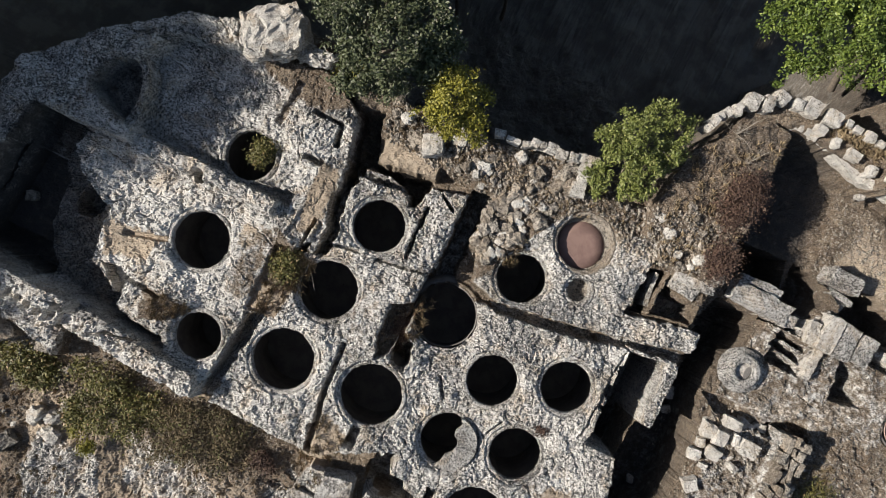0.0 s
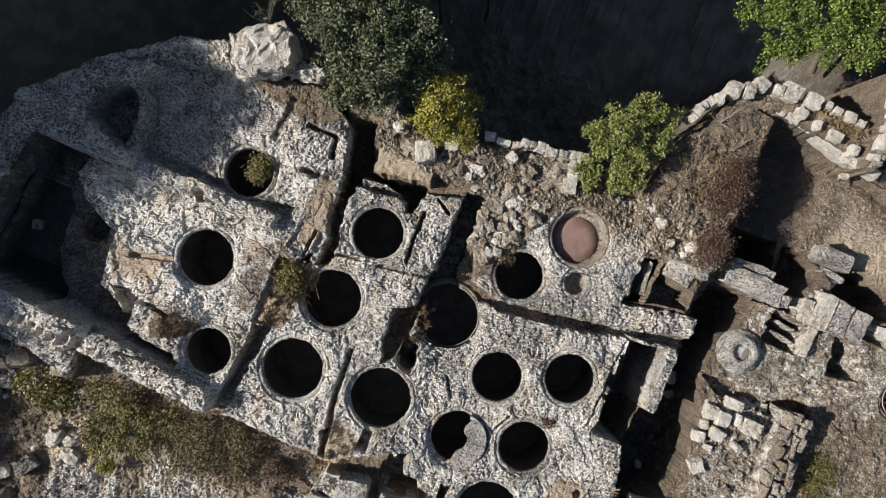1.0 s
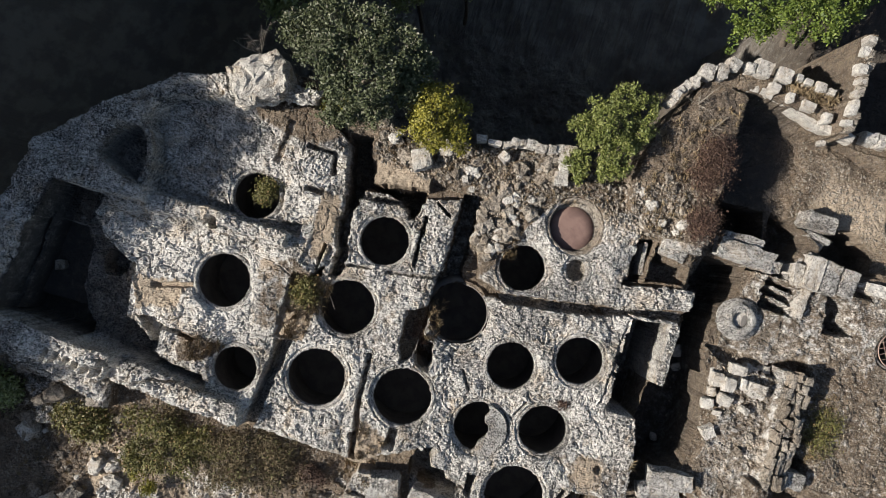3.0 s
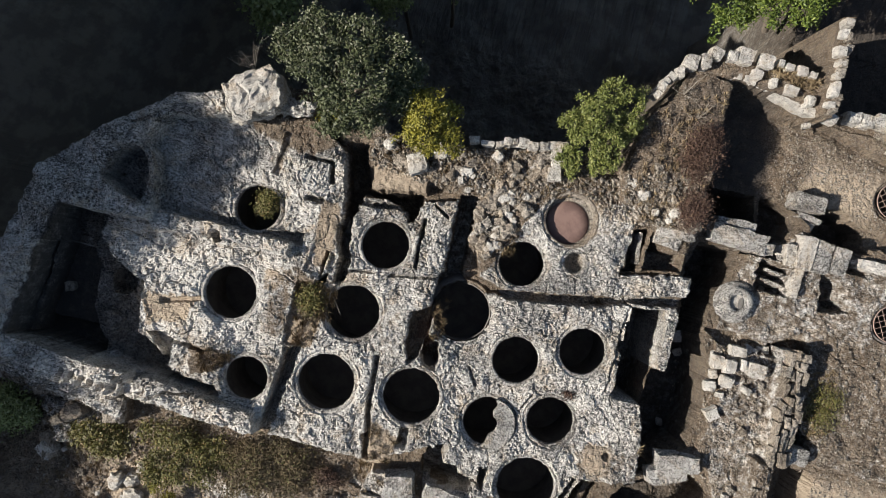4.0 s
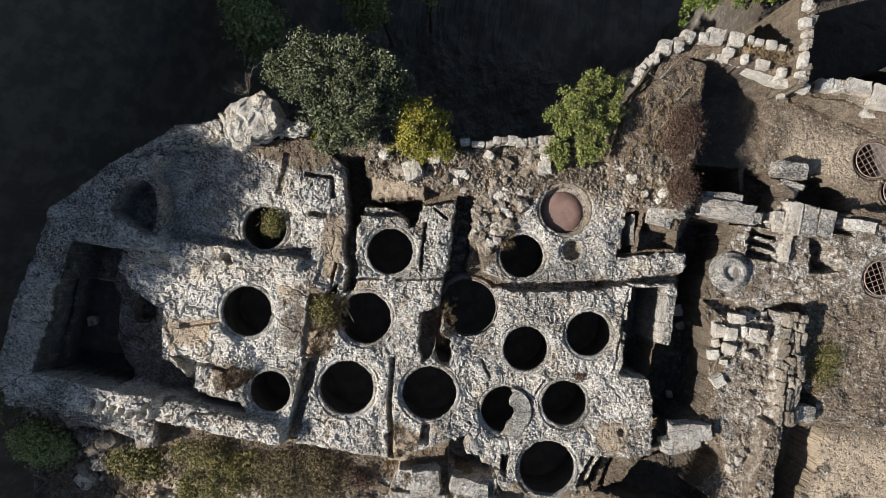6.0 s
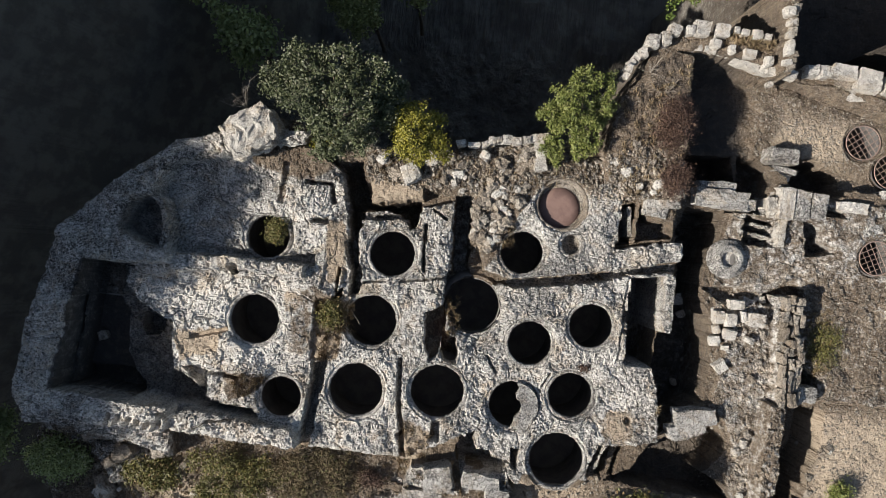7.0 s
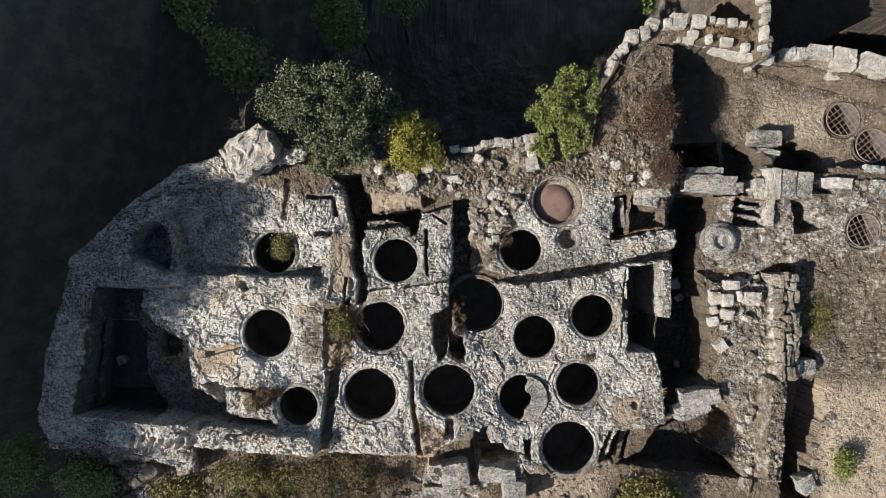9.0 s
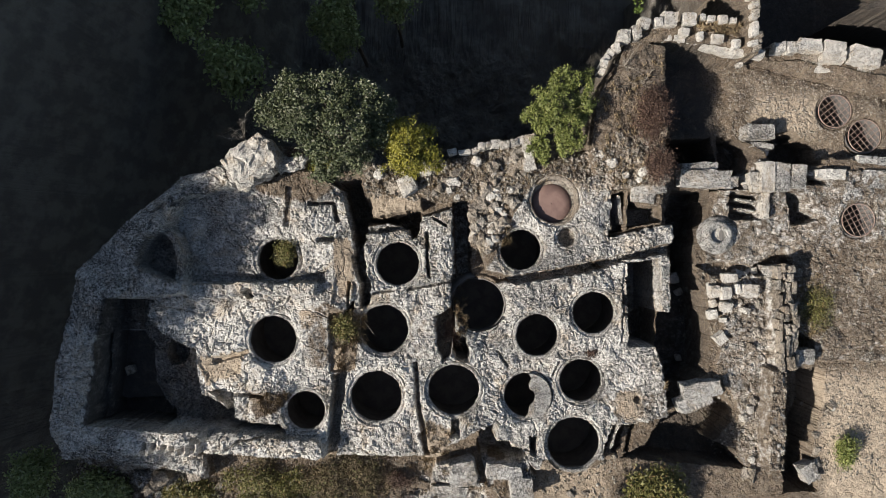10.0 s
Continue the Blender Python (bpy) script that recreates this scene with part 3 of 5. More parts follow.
humus_and_shade([(9.43, 12.35), (25.27, 12.35), (25.27, 5.77), (13.07, 5.77), (11.60, 6.05), (9.43, 6.18)], 0.75)
humus_and_shade([(7.07, -4.90), (8.20, -4.60), (8.40, -5.50), (8.77, -6.07), (9.10, -6.57), (5.40, -6.28), (6.10, -5.90), (6.63, -5.12)], 0.55, 0.5)
# dark brown earth of the bank
humus_and_shade([(5.30, 5.60), (6.44, 5.87), (6.47, 1.81), (5.75, 2.00), (5.60, 3.60)], 0.40, 0.8)
# darker floor of the apse
humus_and_shade([(-8.77, -0.47), (-8.51, 0.18), (-8.14, 0.47), (-7.84, 0.34), (-7.63, -0.15), (-7.60, -0.60), (-7.70, -0.93), (-8.19, -0.77)], 0.55)
scoured([(-3.30, -1.85), (-2.55, -1.85), (-2.55, -3.55), (-3.30, -3.60)], 0.8, 0.4)
scoured([(-2.15, 1.60), (-0.65, 1.68), (-0.60, 1.15), (-2.07, 0.92)], 0.9, 0.3)
scoured([(-3.10, 0.40), (-2.65, 0.40), (-2.55, -1.30), (-3.05, -1.40)], 0.7, 0.3)
scoured([(-0.50, -4.98), (0.27, -5.32), (0.10, -6.60), (-0.60, -6.60)], 0.8, 0.4)
scoured([(5.10, -3.80), (5.90, -3.80), (5.90, -5.10), (5.10, -5.10)], 0.7, 0.5)
scoured([(-8.23, -1.48), (-5.07, -1.38), (-3.73, -1.65), (-4.40, -3.65), (-5.90, -4.15), (-6.07, -5.07), (-7.23, -3.48)])
scoured([(-7.07, -5.45), (-5.07, -5.55), (-3.40, -5.82), (-3.40, -6.18), (-6.90, -5.98)])
scoured([(11.30, -3.78), (16.93, -3.57), (16.93, -9.32), (11.52, -9.32)], 0.9)
scoured([(9.68, 4.85), (11.60, 4.68), (11.43, 3.43), (10.27, 3.60), (9.43, 4.02)], 0.8)
scoured([(2.77, -6.32), (4.93, -6.48), (4.93, -9.32), (2.77, -9.32)], 0.7)
scoured([(-7.57, -7.90), (-5.73, -7.90), (-5.57, -9.07), (-7.23, -9.32)], 1.0)
scoured([(-5.73, -7.65), (-0.73, -7.65), (-0.73, -10.98), (-5.40, -10.98)], 0.5)
scoured([(-8.90, -5.32), (-7.23, -5.42), (-7.23, -5.98), (-8.90, -5.98)], 0.7)
scoured([(-5.73, 0.68), (-3.07, 1.35), (-3.07, -0.65), (-4.40, -0.98)], 0.5)
scoured([(-7.57, -0.98), (-3.73, -1.07), (-3.80, -1.38), (-7.57, -1.52)], 0.7)
scoured([(-3.07, -3.32), (-1.07, -3.15), (-0.07, -5.32), (-2.73, -6.15)], 0.35)
cup((-5.66, -1.28), 0.15, 0.6)
cup((5.40, -1.50), 0.14, 0.7)
cup((5.37, -1.92), 0.06, 0.3)
cup((1.77, -1.98), 0.08, 0.35)
cup((-0.65, -5.48), 0.07, 0.3)
cup((5.73, -4.43), 0.09, 0.25)
strip(0.45, (-6.44, -5.87), (-5.84, -5.51), 0.05)
strip(0.45, (-5.84, -5.51), (-4.98, -5.35), 0.05)
strip(-0.02, (-2.07, -1.32), (-1.40, -1.18), 0.07)
strip(-0.05, (-1.07, -1.18), (0.27, -0.95), 0.08)
strip(-0.05, (1.60, -2.98), (1.93, -3.48), 0.06)
strip(-0.05, (3.43, -3.32), (3.27, -3.73), 0.06)
# rough, pitted and cracked stone, softer where soil lies
LAND = np.where(GZ > -5.0, 1.0, 0.0)
PITS = rough_noise(GX, GY, 13.0, 51, 3, 0.7)
CRACK = np.abs(rough_noise(GX + 0.2 * WY, GY, 0.9, 61, 4, 0.5))
SEAM = np.abs(rough_noise(GX, GY + 0.2 * WX, 1.9, 81, 5, 0.6))
# thin bedding ledges that break away along uneven lines
BED = (rough_noise(GX, GY, 0.75, 91, 6, 0.62) + 0.5) * 16.0
BED = (np.floor(BED) + smooth(0.82, 1.0, BED - np.floor(BED))) * 0.036
GZ += LAND * ((0.036 * rough_noise(GX, GY, 4.0, 41, 5, 0.72) + 0.022 * rough_noise(GX, GY, 15.0, 71, 2, 0.8) + BED - 0.29) * (1.15 - 0.75 * SOIL) + 0.05 * SWELL
              - (0.040 * smooth(0.10, 0.20, PITS) + 0.08 * (1 - smooth(0.0, 0.014, CRACK)) + 0.04 * (1 - smooth(0.0, 0.008, SEAM))) * (1.0 - 0.7 * SOIL))


def level(x, y):
    """Height of the ground at a place."""
    i, j = int(np.clip(np.searchsorted(xs, x), 1, len(xs) - 1)), int(np.clip(np.searchsorted(ys, y), 1, len(ys) - 1))
    return float(GZ[i, j])


# ---------------------------------------------------------------- helpers for things
def mesh_from(name, verts, faces, material, shade=False):
    me = bpy.data.meshes.new(name)
    me.from_pydata(verts, [], faces)
    me.materials.append(material)
    if shade:
        me.polygons.foreach_set("use_smooth", [True] * len(me.polygons))
    me.update()
    return me


def part(name, data, parent, label="", m=None):
    """Links mesh data as one object under a thing or a part."""
    ob = new(name, data)
    ob.parent = parent
    if m is not None:
        ob.matrix_basis = m
    return tagged(ob, label)


def thing(name, m, label, category, group="", data=None, kind=""):
    ob = new(name, data)
    ob.matrix_basis = m
    return tagged(ob, label, category, group, kind)


def lathe(name, profile, sides, material, wobble=0.0, seed=0, shade=True):
    """A turned mesh from (radius, height) pairs, with an uneven outline."""
    rng = random.Random(seed)
    jig = [1 + wobble * rng.uniform(-1, 1) for _ in range(sides)]
    verts = [(r * jig[k] * math.cos(2 * math.pi * k / sides), r * jig[k] * math.sin(2 * math.pi * k / sides),
              z + (wobble * 0.6 * rng.uniform(-1, 1) if r > 0 else 0)) for r, z in profile for k in range(sides)]
    n, faces = len(profile), []
    for a in range(n - 1):
        for k in range(sides):
            q = (k + 1) % sides
            faces.append((a * sides + k, a * sides + q, (a + 1) * sides + q, (a + 1) * sides + k))
    return mesh_from(name, verts, faces, material, shade)


def stone_mesh(name, seed, material, square=0.6, cuts=2, rough=0.08):
    """A lump of stone about one metre across: a cube, rounded and knocked about."""
    bm = bmesh.new()
    bmesh.ops.create_cube(bm, size=1.0)
    bmesh.ops.subdivide_edges(bm, edges=bm.edges[:], cuts=cuts, use_grid_fill=True)
    off = Vector((seed * 3.7, seed * 1.3, seed * 0.7))
    for v in bm.verts:
        ball = v.co.normalized() * 0.62
        v.co = ball.lerp(v.co, square)
        v.co += noise.noise_vector(v.co * 1.9 + off) * rough + noise.noise_vector(v.co * 5.0 + off) * rough * 0.45 + noise.noise_vector(v.co * 11.0 + off) * rough * 0.22
    me = bpy.data.meshes.new(name)
    bm.to_mesh(me)
    bm.free()
    me.materials.append(material)
    return me


LUMPS = [stone_mesh("stone", k, STONE, 0.62, 2, 0.26) for k in range(9)]
WHITE_LUMPS = [stone_mesh("stone", 20 + k, WHITE_STONE, 0.5, 3, 0.20) for k in range(7)]
BLOCKS = [stone_mesh("block", 40 + k, WHITE_STONE, 0.78, 6, 0.15) for k in range(6)]
GREY_BLOCKS = [stone_mesh("block", 60 + k, DARK_STONE, 0.74, 7, 0.20) for k in range(6)]
BOULDERS = [stone_mesh("boulder", 80 + k, WHITE_STONE, 0.30, 14, 0.19) for k in range(2)]

# ---------------------------------------------------------------- ground
# vat: centre, radius of the mouth
VATS = [((-4.98, -2.65), 0.69), ((-1.32, -0.43), 0.63), ((-1.73, -2.35), 0.71), ((-4.01, -4.72), 0.57), ((-1.95, -4.33), 0.75), ((0.32, -4.15), 0.75),
        ((1.07, -1.67), 0.74), ((2.77, -2.53), 0.62), ((4.43, -1.87), 0.62), ((4.07, -3.88), 0.63), ((3.85, -5.72), 0.77), ((2.30, -0.02), 0.60),
        ((-4.85, -0.31), 0.60), ((2.47, -4.32), 0.66), ((3.27, 1.42), 0.66), ((3.65, 0.35), 0.28), ((12.02, 4.23), 0.48), ((12.97, 3.48), 0.48), ((12.48, 0.87), 0.47)]
HOLE = np.zeros(GX.shape, bool)
VAT_TOP = []
for (vx, vy), vr in VATS:
    d = np.hypot(GX - vx, GY - vy)
    ring = (d > vr + 0.05) & (d < vr + 0.30)
    top = float(np.median(GZ[ring]))
    VAT_TOP.append(top)
    k = 1 - smooth(vr + 0.08, vr + 0.22, d)
    GZ[:] = GZ * (1 - k) + k * (top + 0.75 * (GZ - top))
    k = 1 - smooth(vr + 0.085, vr + 0.125, d)
    GZ[:] = GZ - 0.07 * k
    HOLE |= d < vr + 0.055


def build_ground():
    nx, ny = GX.shape
    verts = np.stack([GX, GY, GZ], -1).reshape(-1, 3)
    index = np.arange(nx * ny).reshape(nx, ny)
    quads = np.stack([index[:-1, :-1], index[1:, :-1], index[1:, 1:], index[:-1, 1:]], -1)
    keep = ~(HOLE[:-1, :-1] & HOLE[1:, :-1] & HOLE[1:, 1:] & HOLE[:-1, 1:])
    quads = quads[keep]
    me = bpy.data.meshes.new("ground")
    me.vertices.add(len(verts))
    me.vertices.foreach_set("co", verts.astype(np.float32).ravel())
    me.loops.add(quads.size)
    me.loops.foreach_set("vertex_index", quads.astype(np.int32).ravel())
    me.polygons.add(len(quads))
    me.polygons.foreach_set("loop_start", np.arange(0, quads.size, 4, dtype=np.int32))
    for name, values in (("soil", SOIL), ("growth", GROWTH), ("bare", BARE), ("mould_and_shade", MOULD_AND_SHADE)):
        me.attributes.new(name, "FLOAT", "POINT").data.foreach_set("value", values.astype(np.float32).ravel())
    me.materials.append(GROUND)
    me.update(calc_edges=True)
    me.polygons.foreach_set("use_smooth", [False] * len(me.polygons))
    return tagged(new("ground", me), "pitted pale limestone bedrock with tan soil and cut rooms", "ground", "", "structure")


build_ground()


# ---------------------------------------------------------------- vats
def vat(k, label, depth=2.4, flare=1.35, floor=PIT, lining=PIT):
    (x, y), r = VATS[k]
    z = VAT_TOP[k] - 0.03
    ob = thing("vat", pose(x, y, z), label, "vat", "rock-cut vats")
    if k == 6:
        top = [(r + 0.05, -0.30), (r + 0.02, -0.34)]
    elif k > 15:
        top = [(r + 0.07, -0.06), (r + 0.03, -0.05), (r + 0.002, -0.10)]
    else:
        top = [(r + 0.002, -0.21)]
        part("rim", lathe("rim", [(r + 0.13, -0.20), (r + 0.10, -0.06), (r + 0.06, -0.035), (r + 0.015, -0.03), (r - 0.01, -0.07), (r, -0.22)],
                          72, DARK_STONE, 0.02, k), ob, "worn limestone rim")
    # wall and bottom take a much darker colour than the rim
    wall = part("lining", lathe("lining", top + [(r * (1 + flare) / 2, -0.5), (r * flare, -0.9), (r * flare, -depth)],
                                36, lining, 0.01, k + 50), ob, "dark inner wall")
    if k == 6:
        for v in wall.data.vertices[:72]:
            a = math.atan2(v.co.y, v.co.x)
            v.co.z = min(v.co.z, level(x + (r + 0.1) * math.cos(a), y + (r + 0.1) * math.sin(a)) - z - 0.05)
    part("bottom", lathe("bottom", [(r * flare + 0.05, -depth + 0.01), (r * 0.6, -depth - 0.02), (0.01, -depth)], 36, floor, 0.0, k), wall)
    return ob


for k in range(13):
    vat(k, "round vat cut into pale rock, open and dark inside")
vat(13, "round rock vat half covered by a broken slab")
(x, y), r = VATS[14]
red = thing("vat", pose(x, y, VAT_TOP[14]), "shallow round vat with a dried red clay floor", "vat", "rock-cut vats")
part("rim", lathe("rim", [(r + 0.13, -0.14), (r + 0.08, -0.05), (r + 0.03, -0.04), (r - 0.005, -0.08), (r - 0.03, -0.30)], 56, STONE, 0.02, 3), red, "smoothed pale rim")
# added pale disc: its crescent beside the offset clay imitates the sunlit wall
part("ledge", lathe("ledge", [(r, -0.27), (0.01, -0.27)], 48, STONE, 0.0, 4), red, "pale disc showing as the sunlit inner wall")
part("clay_fill", lathe("clay_fill", [(r - 0.085, -0.27), (r - 0.09, -0.245), (r * 0.5, -0.25), (0.01, -0.25)], 48, RED_FILL, 0.0, 3), red, "dried red-brown clay",
     Matrix.Translation((-0.05, -0.07, 0)))
(x, y), r = VATS[15]
small = thing("vat", pose(x, y, VAT_TOP[15]), "small round basin cut in pale rock beside the red vat", "vat", "rock-cut vats")
part("rim", lathe("rim", [(r + 0.13, -0.12), (r + 0.10, -0.02), (r, -0.03), (r - 0.01, -0.10), (r, -0.72)], 40, DARK_STONE, 0.02, 8), small)
part("bottom", lathe("bottom", [(r + 0.02, -0.33), (0.01, -0.34)], 40, STONE, 0.0, 8), small)


# ---------------------------------------------------------------- growing things
def leaves(name, centres, spread, size, per, material, seed, lift=0.5):
    """Many small leaves round the given clump centres, as one mesh."""
    rng = np.random.default_rng(seed)
    c = np.repeat(np.array(centres, float), per, axis=0)
    n = len(c)
    c = c + rng.normal(0, 1, (n, 3)) * np.array([spread, spread, spread * 0.7])
    up = rng.normal(0, 1, (n, 3)) + np.array([0, 0, lift * 2])
    up /= np.linalg.norm(up, axis=1)[:, None]
    side = np.cross(up, rng.normal(0, 1, (n, 3)))
    side /= np.linalg.norm(side, axis=1)[:, None]
    ahead = np.cross(up, side)
    s = size * rng.uniform(0.6, 1.35, (n, 1))
    a, b = ahead * s, side * s * 0.55
    verts = np.stack([c - a, c + b - up * s * 0.12, c + a, c - b - up * s * 0.12], 1).reshape(-1, 3)
    faces = np.arange(n * 4).reshape(-1, 4)
    return mesh_from(name, verts.tolist(), faces.tolist(), material)


def tube(points, radii, sides=6):
    """Vertices and faces of a tapered limb along the points."""
    verts, faces = [], []
    for i, (p, r) in enumerate(zip(points, radii)):
        d = (points[min(i + 1, len(points) - 1)] - points[max(i - 1, 0)]).normalized()
        u = d.cross(Vector((0.31, 0.86, 0.41))).normalized()
        v = d.cross(u)
        verts += [p + (u * math.cos(2 * math.pi * k / sides) + v * math.sin(2 * math.pi * k / sides)) * r for k in range(sides)]
        if i:
            b = i * sides
            faces += [(b - sides + k, b - sides + (k + 1) % sides, b + (k + 1) % sides, b + k) for k in range(sides)]
    return verts, faces


def limbs(thing_ob, base, tips, radius, material, seed):
    """A trunk as a part, and the limbs that fork from it as its own parts."""
    rng = random.Random(seed)
    fork = base.lerp(sum(tips, Vector()) / len(tips), 0.45)
    mid = base.lerp(fork, 0.5) + Vector((rng.uniform(-.05, .05), rng.uniform(-.05, .05), 0))
    trunk = part("trunk", mesh_from("trunk", *tube([base, mid, fork], [radius, radius * 0.8, radius * 0.65]), material, True), thing_ob)
    for tip in tips:
        mid = fork.lerp(tip, 0.5) + Vector((rng.uniform(-.15, .15), rng.uniform(-.15, .15), rng.uniform(0, .15)))
        part("limb", mesh_from("limb", *tube([fork, mid, tip], [radius * 0.5, radius * 0.28, radius * 0.06]), material, True), trunk)
    return trunk


def crown_centres(rx, ry, rz, height, clumps, seed, hollow=0.45, lobes=0.35):
    """Clump places on the upper sides of several uneven lobes that make up a crown."""
    rng = random.Random(seed)
    heads = []
    for k in range(17):
        a, r = k * 2.4 + rng.uniform(-0.4, 0.4), math.sqrt((k + 0.4) / 17) * rng.uniform(0.75, 1.0)
        heads.append((Vector((r * math.cos(a) * 0.74, r * math.sin(a) * 0.74, (0.75 - r) * rng.uniform(0.5, 1.1))), rng.uniform(0.17, 0.17 + lobes * 0.5)))
    found = []
    while len(found) < clumps:
        c, size = rng.choice(heads)
        d = Vector((rng.gauss(0, 1), rng.gauss(0, 1), rng.gauss(0.35, 0.8))).normalized()
        if d.z < -0.5:
            continue
        p = c + d * size * (hollow + (1 - hollow) * rng.random() ** 0.5) * (1 + 0.5 * noise.noise(d * 2.5 + c * 5))
        found.append((p.x * rx, p.y * ry, height + p.z * rz))
    return found


def lobed_centres(heads, lift, height, clumps, seed):
    """Clump places on the upper shells of the given lobes (x, y, radius), with gaps between sprays."""
    rng = random.Random(seed)
    reach = max(math.hypot(x, y) + r for x, y, r in heads)
    weights = [r * r for _, _, r in heads]
    found = []
    while len(found) < clumps:
        x, y, r = rng.choices(heads, weights)[0]
        d = Vector((rng.gauss(0, 1), rng.gauss(0, 1), rng.gauss(0.25, 0.8))).normalized()
        if d.z < -0.35:
            continue
        q = r * (0.55 + 0.45 * rng.random() ** 0.5) * (1 + 0.55 * noise.noise(Vector((x, y, 0)) * 3 + d * 2.6))
        p = Vector((x + d.x * q, y + d.y * q, height + d.z * q * 0.8 + lift * (1 - math.hypot(x, y) / reach)))
        if noise.noise(p * 3.1 + Vector((seed, 0, 0))) < -0.12:
            continue
        found.append(tuple(p))
    return found


def tree(name, place, ground, size, height, clumps, per, leaf, material, label, seed, category="tree", trunk=0.09, hollow=0.6, spread=0.105, foot=(0, 0), lobes=0.35, heads=None):
    rx, ry, rz = size
    ob = thing(name, pose(place[0], place[1], ground), label, category)
    centres = lobed_centres(heads, rz, height, clumps, seed) if heads else crown_centres(rx, ry, rz, height, clumps, seed, hollow, lobes)
    tips = [Vector(c) for c in centres[::max(1, len(centres) // (9 if trunk > 0.05 else 5))]]
    limbs(ob, Vector((foot[0], foot[1], -0.15)), tips, trunk, BARK, seed)
    part("crown", leaves("crown", centres, spread, leaf, per, material, seed), ob)
    return ob


tree("oak_tree", (-3.15, 3.45), level(-3.07, 2.35) - 0.2, (2.0, 1.7, 0.9), 1.2, 600, 48, 0.041, OAK,
     "grey-green leafy oak leaning over the cliff edge", 4, foot=(0.3, -0.9), trunk=0.12, spread=0.085,
     heads=[(-1.48, 0.29, 0.46), (-0.82, 0.78, 0.58), (0.18, 0.86, 0.55), (0.94, 0.47, 0.64), (0.33, -0.29, 0.80), (-0.51, -0.29, 0.64), (1.25, -0.14, 0.43), (0.02, -1.06, 0.43), (0.71, -0.91, 0.37), (-1.05, 0.01, 0.34), (-0.28, -1.37, 0.18), (1.56, 0.40, 0.25)])
tree("yellow_tree", (-1.1, 2.75), level(-0.98, 2.43), (1.0, 1.0, 0.8), 0.6, 260, 44, 0.034, GOLD,
     "small yellowing tree beside the oak on rubble", 7, trunk=0.06, foot=(0.0, -0.3), spread=0.07,
     heads=[(-0.34, 0.72, 0.38), (0.08, 0.20, 0.51), (-0.47, 0.09, 0.32), (0.64, -0.16, 0.35), (0.01, -0.35, 0.35), (-0.39, -0.28, 0.29), (0.56, 0.52, 0.25), (0.96, -0.35, 0.14), (0.32, -0.51, 0.22)])
tree("green_tree", (3.2, 3.8), -0.6, (1.2, 1.4, 0.7), 1.0, 400, 44, 0.033, FRESH,
     "rounded fresh green tree at the cliff edge", 12, foot=(0.2, -0.6), spread=0.06,
     heads=[(0.21, 0.92, 0.32), (0.72, 0.84, 0.32), (-0.15, 0.81, 0.19), (-0.42, 0.52, 0.21), (-0.63, -0.15, 0.35), (0.01, 0.12, 0.45), (0.72, 0.20, 0.32), (0.33, -0.35, 0.41), (-0.15, -0.35, 0.35), (0.01, -0.88, 0.32), (-0.47, -0.88, 0.26), (0.48, -0.75, 0.26), (0.92, 1.16, 0.16), (-0.39, -1.15, 0.16)])
tree("broadleaf_tree", (7.6, 8.6), -4.2, (2.5, 1.8, 1.0), 2.6, 760, 44, 0.044, BRIGHT,
     "bright green broadleaf tree below the stone wall", 21, trunk=0.13, spread=0.085, foot=(1.2, 1.0),
     heads=[(-2.01, 0.61, 0.56), (-1.52, 1.10, 0.66), (-1.18, -0.05, 0.59), (-1.51, -0.71, 0.32), (-0.50, 0.71, 0.81), (0.22, 1.57, 0.81), (0.59, 0.35, 0.53), (-0.23, -0.14, 0.38), (-0.04, 2.09, 0.74), (-1.03, 2.09, 0.74), (1.08, 1.18, 0.66), (1.21, 2.23, 0.88), (-0.82, -0.61, 0.24)])
tree("scrub_bush", (-5.37, -7.36), -0.75, (1.6, 0.9, 0.25), 0.25, 240, 40, 0.034, SCRUB,
     "low olive-green scrub along the rock foot", 31, "bush", 0.04, spread=0.10,
     heads=[(-0.99, 0.35, 0.25), (-0.24, 0.42, 0.47), (-0.46, -0.39, 0.42), (0.29, -0.17, 0.47), (0.88, 0.36, 0.33), (0.76, -0.33, 0.31), (1.35, 0.20, 0.28)])
tree("dry_bush", (-3.17, -7.1), -0.70, (1.6, 0.9, 0.2), 0.18, 300, 38, 0.030, DRY_SCRUB,
     "brown half-dry scrub spreading beside the green scrub", 30, "bush", 0.04, spread=0.11,
     heads=[(-0.69, 0.10, 0.36), (-0.17, 0.45, 0.42), (0.09, -0.21, 0.45), (0.46, 0.60, 0.36), (-0.38, -0.52, 0.31), (0.87, 0.11, 0.36), (1.11, 0.54, 0.25), (-0.75, -0.87, 0.25), (0.84, -0.46, 0.28), (-2.19, 0.60, 0.31), (1.49, 0.11, 0.25)])
tree("dry_bush", (-1.24, -6.91), -0.55, (0.6, 0.4, 0.1), 0.12, 40, 34, 0.028, RUSSET,
     "brown withered scrub at the end of the green scrub", 32, "bush", 0.03, spread=0.08,
     heads=[(-0.22, -0.05, 0.25), (0.15, -0.02, 0.17), (0.43, 0.05, 0.11)])
tree("green_bush", (-5.62, -8.41), -0.85, (0.3, 0.4, 0.1), 0.2, 40, 38, 0.030, GOLD,
     "yellow-green low bush at the edge of the scrub", 49, "bush", 0.02, spread=0.07,
     heads=[(-0.20, -0.04, 0.17), (0.13, -0.27, 0.14), (-0.27, 0.31, 0.14)])
